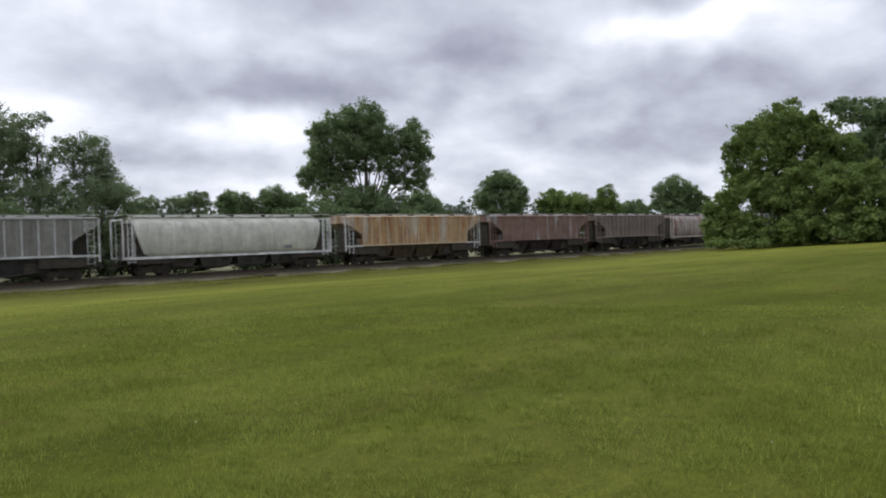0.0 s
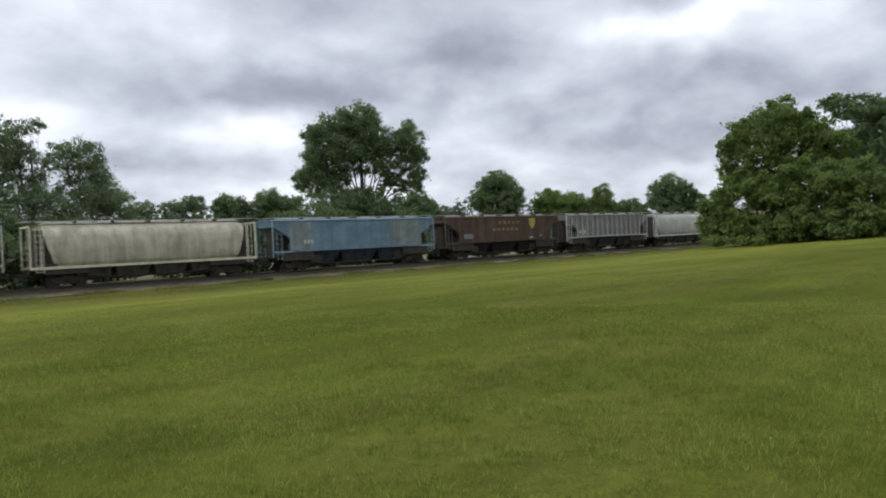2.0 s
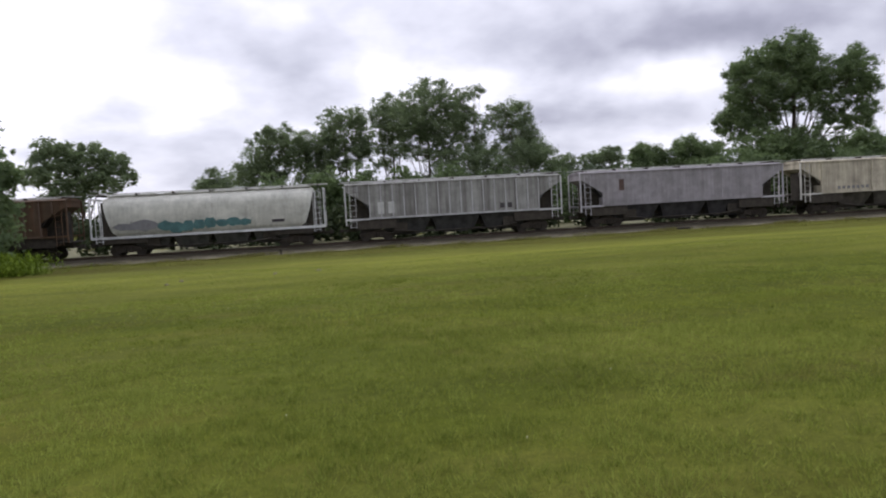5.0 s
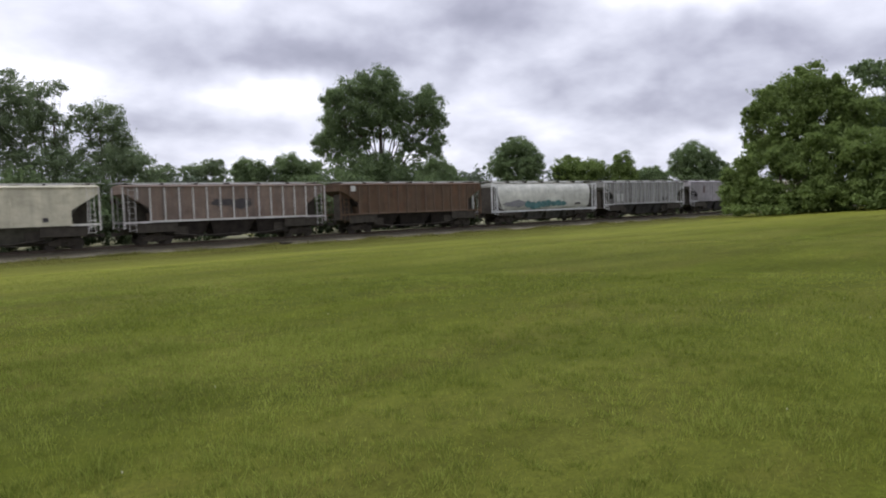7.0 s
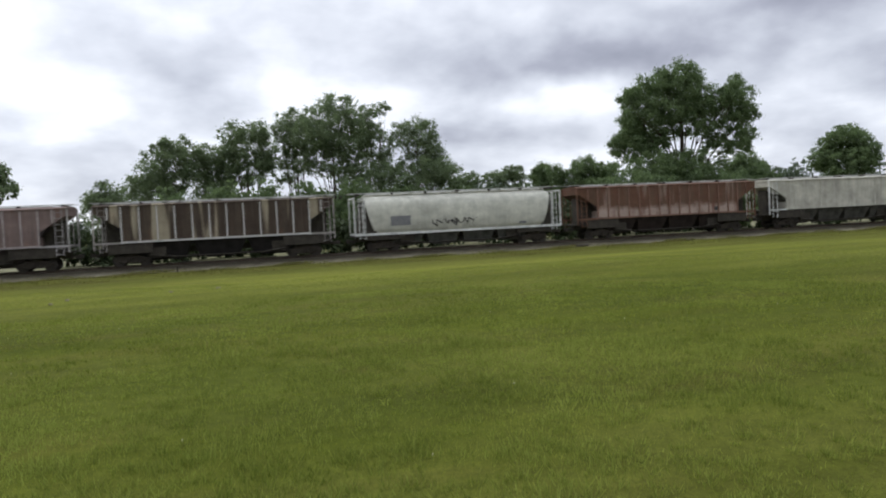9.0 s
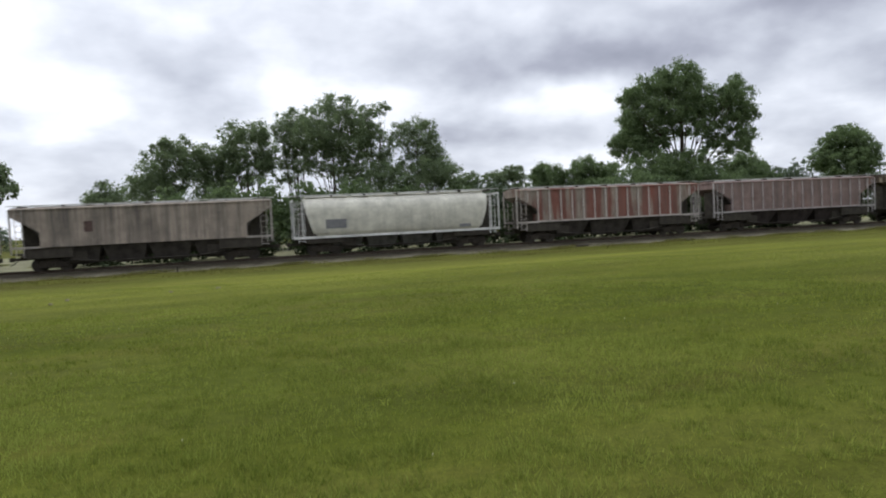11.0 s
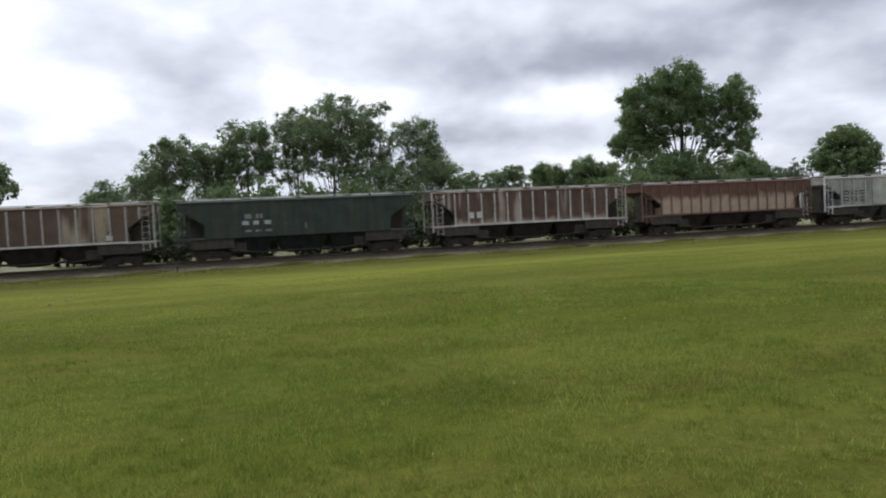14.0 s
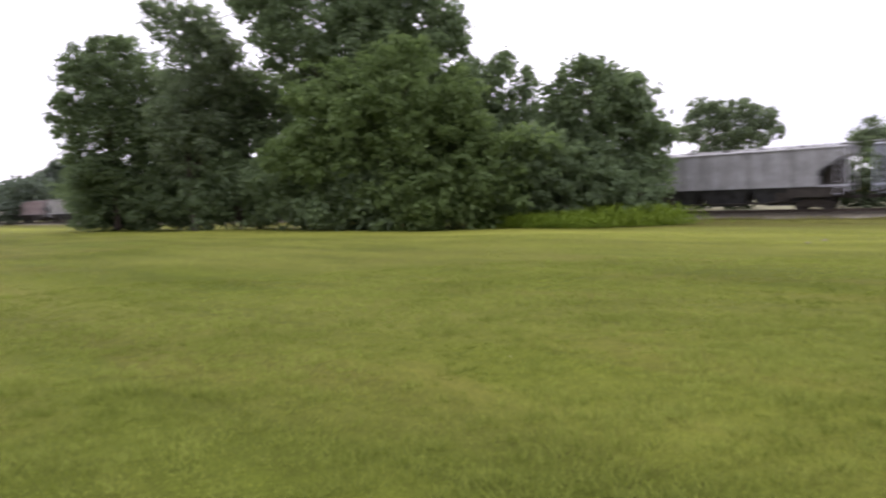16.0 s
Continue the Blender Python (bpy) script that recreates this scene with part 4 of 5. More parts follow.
    for i, (az, d, h, w, leaf) in enumerate(((-75.5, 88, 15.0, 12, LEAF), (-75.5, 80, 7.0, 10, LEAF_LIGHT), (-80, 82, 14, 12, LEAF))):
        rng = np.random.default_rng(320 + i)
        make_tree(*at(az, d), auto_lobes(rng, h, w, 0.2, 13), 13500, 0.22, leaf, 1.0, 0.28, "full green tree at the edge of the lawn", 350 + i, 0.1, group="trees at the lawn's edge")
    # tall weeds before the left thicket
    rng = np.random.default_rng(400)
    vs = []
    for az0, d0, spread, n, hh in ((25.4, 49.0, 1.2, 2200, 1.5), (27.4, 48.0, 1.6, 3600, 1.75), (29.8, 47.0, 1.8, 3600, 1.6), (32.6, 46.0, 2.0, 3400, 1.3), (35.6, 45.4, 2.0, 2600, 1.0)):
        cx, cy = at(az0, d0)
        x, y = cx + rng.normal(0, spread, n) , cy + rng.normal(0, 0.5, n) - 0.15 * rng.normal(0, spread, n)
        z = ground_z(x, y)
        h = hh * rng.uniform(0.35, 1.1, n)
        for k in range(3):
            zz = z + h * rng.uniform(0.0, 0.8, n)
            a, l = rng.uniform(0, 6.28, n), rng.uniform(0.08, 0.22, n)
            p = np.c_[x, y, zz]
            q = p + np.c_[np.cos(a) * l, np.sin(a) * l, rng.uniform(0.05, 0.30, n)]
            side = np.c_[-np.sin(a), np.cos(a), np.zeros(n)] * 0.05
            vs.append(np.stack([p - side * 0.5, q, p + side], 1).reshape(-1, 3))
    v = np.concatenate(vs)
    tagged(new("weeds", raw_mesh("weeds", v, np.arange(len(v)).reshape(-1, 3), WEED)), "tall bright green weeds before the thicket", "weeds", kind="stuff")


build_trees()

# ---- hopper cars ----
SHARED = {}


def shared(key, make):
    if key not in SHARED:
        SHARED[key] = make()
    return SHARED[key]


def wheel_mesh():
    bm = bmesh.new()
    for r, y0, y1 in ((0.455, -0.015, 0.02), (0.42, 0.02, 0.13), (0.15, -0.05, 0.16)):
        m = Matrix.Translation((0, (y0 + y1) / 2, 0)) @ pose(0, 0, 0, 90)
        bmesh.ops.create_cone(bm, cap_ends=True, segments=20, radius1=r, radius2=r, depth=y1 - y0, matrix=m)
    return mesh_of("wheel", bm, WHEEL_STEEL)


def frame_mesh():
    """A cast side frame: arched bar, spring nest and two journal boxes."""
    bm = bmesh.new()
    prism(bm, [(-1.15, 0.38), (-0.75, 0.38), (-0.45, 0.22), (0.45, 0.22), (0.75, 0.38), (1.15, 0.38), (1.15, 0.56), (0.7, 0.66), (0.35, 0.82), (-0.35, 0.82), (-0.7, 0.66), (-1.15, 0.56)], -0.09, 0.09)
    for x in (-0.875, 0.875):
        box(bm, x - 0.14, x + 0.14, -0.16, 0.10, 0.30, 0.60)
    for x in (-0.2, 0.0, 0.2):
        rod(bm, (x, -0.12, 0.28), (x, -0.12, 0.60), 0.075, 8)
    return mesh_of("side_frame", bm, TRUCK_STEEL)


def ring_mesh(r, thick):
    """A hand wheel: a rim with four spokes."""
    bm = bmesh.new()
    n = 14
    pts = [(math.cos(i * 2 * math.pi / n) * r, math.sin(i * 2 * math.pi / n) * r, 0) for i in range(n)]
    for p, q in zip(pts, pts[1:] + pts[:1]):
        rod(bm, p, q, thick, 5)
    rod(bm, (-r, 0, 0), (r, 0, 0), thick * 0.8, 5)
    rod(bm, (0, -r, 0), (0, r, 0), thick * 0.8, 5)
    return bm


def coupler_mesh():
    bm = bmesh.new()
    box(bm, -0.75, 0.15, -0.09, 0.09, 0.78, 0.96)
    box(bm, 0.12, 0.40, -0.16, 0.16, 0.72, 1.02)
    rod(bm, (-0.3, 0.18, 0.85), (0.30, 0.20, 0.45), 0.03)
    return mesh_of("coupler", bm, STEEL_DARK)


def ladder_mesh(mat, z0, z1, width):
    bm = bmesh.new()
    for x in (0.0, width):
        box(bm, x - 0.018, x + 0.018, -0.03, 0.03, z0, z1)
    z = z0 + 0.12
    while z < z1 - 0.1:
        box(bm, 0, width, -0.015, 0.015, z - 0.015, z + 0.015)
        z += 0.42
    return mesh_of("ladder", bm, mat)


def side_outline(L, zt, zb, notch_in, notch_z0, notch_z1):
    e = L / 2 - 0.12
    return [(-e, zt), (-e, notch_z1), (-e + notch_in, notch_z0), (-e + notch_in, zb), (e - notch_in, zb), (e - notch_in, notch_z0), (e, notch_z1), (e, zt)]


def hopper_car(k, x, L, kind, mats, ribs=0, bays=3, label="", top=4.30, marks=()):
    """One covered hopper: body, roof, walkway, bays, underframe, trucks, ladders. x: its middle at 0 s."""
    root = new("hopper_car")
    root.location = (x, TRACK_Y, 0)
    body, rib, dark, trim = mats
    W2 = 1.55
    e = L / 2
    bm = bmesh.new()
    if kind == "round":
        # bellied, rolled-side body with a shallow taper at both ends
        prof = [(-1.50, 1.45), (-1.60, 1.75), (-1.62, 2.3), (-1.60, 2.9), (-1.52, 3.5), (-1.36, 3.95), (-1.05, 4.22), (-0.6, 4.36), (0, 4.42)]
        prof = prof + [(-y, z) for y, z in prof[-2::-1]]
        rings = []
        for xx, s in ((-e + 0.85, 0.90), (-e + 1.15, 1.0), (e - 1.15, 1.0), (e - 0.85, 0.90)):
            # the ends lean in towards the foot
            rings.append([bm.verts.new((xx - math.copysign(0.75 * ((4.42 - z) / 3.0) ** 1.6, xx), y * s, 2.6 + (z - 2.6) * (0.5 + 0.5 * s))) for y, z in prof])
        for a, b in zip(rings, rings[1:]):
            for i in range(len(prof) - 1):
                f = bm.faces.new((a[i], a[i + 1], b[i + 1], b[i]))
                f.smooth = True
            bm.faces.new((b[0], b[-1], a[-1], a[0]))
        bm.faces.new(rings[0])
        bm.faces.new(rings[-1][::-1])
        part("body", bm, body, root)
        part("roof", boxed(-e + 1.0, e - 1.0, -0.55, 0.55, 4.38, 4.50, bevel=0.03), body, root)
        # light side sill with its end platforms
        for y in (-1.58, 1.46):
            part("side_sill", boxed(-e, e, y, y + 0.12, 1.28, 1.46), trim, root)
        for s in (-1, 1):
            bm = bmesh.new()
            prism(bm, [(s * (e - 0.4), 1.3), (s * (e - 2.2), 1.3), (s * (e - 1.3), 4.0), (s * (e - 0.75), 4.0)], -1.15, 1.15)
            part("bulkhead", bm, STEEL_DARK, root)
            x0, x1 = sorted((s * (e - 0.10), s * e))
            for y in (-1.57, 1.45):
                part("end_post", boxed(x0, x1, y, y + 0.10, 1.46, 4.30), trim, root)
            x0, x1 = sorted((s * (e - 0.75), s * (e - 0.67)))
            part("end_post", boxed(x0, x1, -1.57, -1.47, 1.46, 4.1), trim, root)
            x0, x1 = sorted((s * (e - 0.10), s * e))
            part("end_beam", boxed(x0, x1, -1.47, 1.45, 4.18, 4.30), trim, root)
    else:
        zb = 1.78
        prism(bm, side_outline(L, top, zb, 1.75, 2.72, 3.82), -W2, W2)
        part("body", bm, body, root)
        bm = bmesh.new()
        g = e - 0.05
        vs = []
        for xx in (-g, g):
            vs.append([bm.verts.new((xx, y, z)) for y, z in ((-W2 - 0.06, top - 0.02), (-W2 - 0.06, top + 0.06), (-0.7, top + 0.20), (0.7, top + 0.20), (W2 + 0.06, top + 0.06), (W2 + 0.06, top - 0.02))])
        n = len(vs[0])
        for i in range(n):
            j = (i + 1) % n
            bm.faces.new((vs[0][i], vs[0][j], vs[1][j], vs[1][i]))
        bm.faces.new(vs[0][::-1])
        bm.faces.new(vs[1])
        part("roof", bm, trim if kind == "pale_roof" else body, root)
        # slope sheets, in a shade-darkened body colour, and bulkheads seen through the end openings
        for s in (-1, 1):
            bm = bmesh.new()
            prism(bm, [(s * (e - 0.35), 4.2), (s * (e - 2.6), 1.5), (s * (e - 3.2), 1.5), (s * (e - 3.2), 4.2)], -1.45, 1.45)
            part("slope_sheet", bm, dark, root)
            bm = bmesh.new()
            prism(bm, [(s * (e - 0.5), 1.25), (s * (e - 2.3), 1.25), (s * (e - 2.3), 1.9), (s * (e - 0.9), 3.5), (s * (e - 0.5), 3.5)], -0.55, 0.55)
            part("bulkhead", bm, STEEL_DARK, root)
            x0, x1 = sorted((s * (e - 1.95), s * e))
            for y in (-W2 - 0.01, W2 - 0.09):
                part("end_sill", boxed(x0, x1, y, y + 0.10, 1.62, 1.76), trim, root)
            x0, x1 = sorted((s * (e - 0.10), s * e))
            for y in (-W2 - 0.015, W2 - 0.085):
                part("end_post", boxed(x0, x1, y, y + 0.10, 1.25, top + 0.02), trim, root)
        # posts along the side
        if ribs:
            span = L - 2 * 1.9
            for side in (-1, 1):
                for i in range(ribs):
                    px = -span / 2 + span * i / (ribs - 1) if ribs > 1 else 0
                    h = shared(("rib", rib.name), lambda: mesh_of("rib", boxed(-0.042, 0.042, -0.06, 0.06, 1.80, 4.24), rib))
                    ob = part("rib", h, None, root)
                    ob.location = (px, side * (W2 + 0.035), 0)
                for px in (-(e - 1.0), e - 1.0):
                    h = shared(("rib_short", rib.name), lambda: mesh_of("rib", boxed(-0.042, 0.042, -0.06, 0.06, 3.35, 4.24), rib))
                    ob = part("rib", h, None, root)
                    ob.location = (px, side * (W2 + 0.035), 0)
        elif kind != "rib":
            for px in (-L * 0.17, L * 0.19):
                h = shared(("seam", body.name), lambda: mesh_of("seam", boxed(-0.05, 0.05, -0.02, 0.02, 1.80, 4.24), body))
                for side in (-1, 1):
                    ob = part("seam", h, None, root)
                    ob.location = (px, side * (W2 + 0.012), 0)
        part("side_sill", boxed(-e + 1.8, e - 1.8, -W2 - 0.02, -W2 + 0.1, 1.66, 1.80), rib if ribs else body, root)
        part("side_sill", boxed(-e + 1.8, e - 1.8, W2 - 0.1, W2 + 0.02, 1.66, 1.80), rib if ribs else body, root)
    # ladders at all four corners
    lad = shared(("ladder", trim.name, kind == "round"), lambda: ladder_mesh(trim, 1.0, 4.25, 0.46))
    for s in (-1, 1):
        for side in (-1, 1):
            ob = part("ladder", lad, None, root)
            ob.location = (s * (e - 0.62) - 0.23, side * (W2 + 0.01), 0)
    # roof walkway on its brackets
    part("walkway", boxed(-e - 0.25, e + 0.25, -0.98, -0.62, 4.60, 4.635), GALV, root, "galvanised roof walkway")
    part("walkway", boxed(-e - 0.25, e + 0.25, 0.62, 0.98, 4.60, 4.635), GALV, root, "galvanised roof walkway")
    bracket = shared("bracket", lambda: mesh_of("bracket", boxed(-0.03, 0.03, -0.95, 0.95, 4.44, 4.60), STEEL_DARK))
    for i in range(7):
        ob = part("bracket", bracket, None, root)
        ob.location = (-e + 0.5 + (L - 1.0) * i / 6, 0, 0)
    hatch = shared("hatch", lambda: mesh_of("hatch", boxed(-1.6, 1.6, -0.30, 0.30, 4.44, 4.585, bevel=0.03), GALV))
    for i in range(4):
        ob = part("hatch", hatch, None, root)
        ob.location = ((i - 1.5) * (L - 2) / 4, 0, 0)
    # discharge bays, their colour darkened for the shade under the car
    for i in range(bays):
        c = (i - (bays - 1) / 2) * (L - 5.4) / bays
        w = (L - 5.4) / bays * 0.5

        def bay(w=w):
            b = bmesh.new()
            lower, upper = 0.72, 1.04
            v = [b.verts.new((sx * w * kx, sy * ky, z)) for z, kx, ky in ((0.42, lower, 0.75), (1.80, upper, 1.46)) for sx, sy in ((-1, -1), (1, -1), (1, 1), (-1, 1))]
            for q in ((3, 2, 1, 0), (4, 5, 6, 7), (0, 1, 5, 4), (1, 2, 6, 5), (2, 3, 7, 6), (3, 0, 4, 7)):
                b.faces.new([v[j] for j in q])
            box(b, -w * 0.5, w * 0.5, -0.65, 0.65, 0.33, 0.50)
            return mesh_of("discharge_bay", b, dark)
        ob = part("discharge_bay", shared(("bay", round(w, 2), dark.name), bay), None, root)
        ob.location = (c, 0, 0)
    for s in (-1, 1):
        bm = bmesh.new()
        box(bm, s * (e - 4.2) - 0.55, s * (e - 4.2) + 0.55, -1.2, 1.2, 0.55, 1.75)
        rod(bm, (s * (e - 3.5), -1.25, 0.75), (s * (e - 5.3), -1.25, 0.55), 0.06)
        part("brake_gear", bm, STEEL_DARK, root)
        for side in (-1, 1):
            y0, y1 = sorted((side * 1.35, side * 1.47))
            x0, x1 = sorted((s * (e - 0.9), s * (e - 3.9)))
            # added plate over the truck, standing in for the dark shade there
            part("shade_plate", boxed(x0, x1, y0, y1, 0.92, 1.66), STEEL_DARK, root)
    bm = bmesh.new()
    for y in (-1.1, 1.1):
        rod(bm, (-e + 3.4, y, 0.52), (e - 3.4, y, 0.52), 0.05)
    part("brake_pipe", bm, STEEL_DARK, root)
    wheel = shared("brake_wheel", lambda: mesh_of("brake_wheel", ring_mesh(0.28, 0.03), STEEL_DARK))
    ob = part("brake_wheel", wheel, None, root)
    ob.matrix_basis = pose(e + 0.02, -0.75, 2.9, 0, 90, 0)
    part("centre_sill", boxed(-e + 0.2, e - 0.2, -0.25, 0.25, 0.80, 1.25), STEEL_DARK, root)
    for s in (-1, 1):
        x0, x1 = sorted((s * (e - 0.05), s * (e - 2.4)))
        part("end_platform", boxed(x0, x1, -1.45, 1.45, 1.20, 1.30), STEEL_DARK, root)
        ob = part("coupler", shared("coupler", coupler_mesh), None, root)
        ob.matrix_basis = pose(s * (e + 0.1), 0, 0, 0, 0, 0 if s > 0 else 180)
        rigs = new("truck")
        rigs.parent = root
        rigs.location = (s * (e - 2.35), 0, 0)
        for side in (-1, 1):
            ob = part("side_frame", shared("side_frame", frame_mesh), None, rigs)
            ob.matrix_basis = pose(0, side * 0.98, 0, 0, 0, 0 if side < 0 else 180)
            for ax in (-0.875, 0.875):
                ob = part("wheel", shared("wheel", wheel_mesh), None, rigs)
                ob.matrix_basis = pose(ax, side * 0.72, 0.42, 0, 0, 180 if side < 0 else 0)
        part("bolster", boxed(-0.25, 0.25, -1.0, 1.0, 0.55, 0.80), TRUCK_STEEL, rigs)
        for ax in (-0.875, 0.875):
            bm = bmesh.new()
            rod(bm, (ax, -0.75, 0.42), (ax, 0.75, 0.42), 0.08, 8)
            part("axle", bm, WHEEL_STEEL, rigs)
    # painted marks on the camera's side: x from the middle, z, width, height, material
    off = -1.635 if kind == "round" else -W2 - 0.012
    for name, mx, mz, mw, mh, mat in marks:
        if name == "spray_paint":
            bm = bmesh.new()
            prism(bm, [(mx + mw / 2 * math.cos(a * math.pi / 6) * (1 + 0.16 * math.sin(a * 5 + mx * 9)), mz + mh / 2 * math.sin(a * math.pi / 6) * (1 + 0.16 * math.cos(a * 3 + mx * 7))) for a in range(12)], off - 0.004 - 0.002 * (abs(mx * 7) % 3), off + 0.05)
            part(name, bm, mat, root)
            continue
        if name == "emblem":
            bm = bmesh.new()
            prism(bm, [(mx + mw / 2 * u, mz + mh / 2 * w) for u, w in ((-1, 1), (1, 1), (1, 0.1), (0.55, -0.5), (0, -1), (-0.55, -0.5), (-1, 0.1))], off - 0.004, off + 0.006)
            part(name, bm, mat, root, "yellow shield-shaped emblem")
            continue
        if name == "scrawl":
            bm = bmesh.new()
            rng = np.random.default_rng(int(abs(mx) * 1000) + int(mw * 77))
            steps = int(6 + mw * 4)
            pts = [(mx - mw / 2 + mw * i / steps + rng.normal(0, 0.12), off - 0.006, mz + mh / 2 * math.sin(i * 1.9 + rng.uniform(0, 1.5))) for i in range(steps + 1)]
            strip = [[bm.verts.new((p[0] + dx, p[1], p[2] + dx)) for dx in (-0.035, 0.035)] for p in pts]
            for a, b in zip(strip, strip[1:]):
                bm.faces.new((a[0], b[0], b[1], a[1]))
            part(name, bm, mat, root, "looping spray-paint scrawl")
            continue
        part(name, boxed(mx - mw / 2, mx + mw / 2, off - (0.10 if name == "side_panel" else 0.010 if name == "lettering" else 0.004), off + (0.1 if kind == "round" else 0.006), mz - mh / 2, mz + mh / 2), mat, root)
    return tagged(root, label, "freight car", "freight train")


GREYS = (0.42, 0.42, 0.43)
M = {}


def mats(key, base, rib=None, trim=None, **more):
    if sum(base) < 0.6:
        more.setdefault("grime", (0.13, 0.101, 0.070))
    base = (base[0], base[1], base[2] * (0.84 if sum(base) < 0.6 else 0.92))
    body = paint("paint_" + key, scaled(base, 0.76), seed=3.0 + 7.1 * len(M), **more)
    rib_m = body if rib is None else paint("rib_" + key, rib, rust=0.12, streak=0.2, seed=5.0 + len(M))
    trim_m = paint("trim_" + key, trim or scaled(base, 1.0), rust=0.15, streak=0.2, seed=9.0 + len(M))
    # body colour cut down to hold the shade beneath the car and in its openings
    dark = plain("underbody_shade_" + key, scaled(tuple(0.3 * b + 0.04 for b in base), 0.30), 0.5, 1.5)
    M[key] = (body, rib_m, dark, trim_m)
    return M[key]


MARK_WHITE = plain("lettering_white", (0.46, 0.46, 0.43), 0.15)
MARK_YELLOW = plain("lettering_yellow", (0.21, 0.155, 0.065), 0.3)
MARK_DARK = plain("stencil_dark", (0.05, 0.045, 0.045), 0.2)
MARK_GREY = plain("stencil_grey", (0.17, 0.17, 0.17), 0.2)
MARK_GREY2 = plain("lettering_faded", (0.30, 0.31, 0.30), 0.3)
MARK_TEAL = plain("spray_teal", (0.06, 0.13, 0.125), 0.3, 2.0)
MARK_GOLD = plain("emblem_yellow", (0.34, 0.28, 0.06), 0.3)
MARK_SAGE = paint("faded_sage", (0.23, 0.28, 0.27), seed=4.4)
MARK_ASH = paint("repainted_grey", (0.43, 0.415, 0.365), rust=0.05, streak=0.2, seed=8.8)
MARK_BLUE = plain("spray_blue", (0.06, 0.16, 0.24), 0.3, 2.0)
MARK_RUST = plain("bare_rusty_primer", (0.30, 0.20, 0.11), 0.35, 1.5)
MARK_BROWN = plain("stain_brown", (0.085, 0.055, 0.046), 0.3, 2.0)


def bars(rng_seed, x0, x1, z, h, mat, n, name="lettering"):
    """A row of short plain bars in place of letters."""
    w = (x1 - x0) / n
    return [(name, x0 + w * (i + 0.5), z, w * 0.6, h, mat) for i in range(n)]


def spray(x0, x1, z, mat, seed, n=14, fill=True):
    """Bubble letters in spray paint: rounded blobs side by side with a scrawl over them."""
    k = max(2, n // 5)
    w = (x1 - x0) / k
    rng = np.random.default_rng(seed)
    out = [("spray_paint", x0 + w * (i + 0.5), z + rng.uniform(-0.12, 0.12), w * rng.uniform(1.1, 1.5), rng.uniform(0.5, 0.85), mat) for i in range(k)]
    lines = [("scrawl", x0 + (x1 - x0) * f, z + 0.1 * f, (x1 - x0) * 0.55, 0.75 - 0.3 * f, mat) for f in (0.3, 0.75)]
    return (out if fill else []) + lines


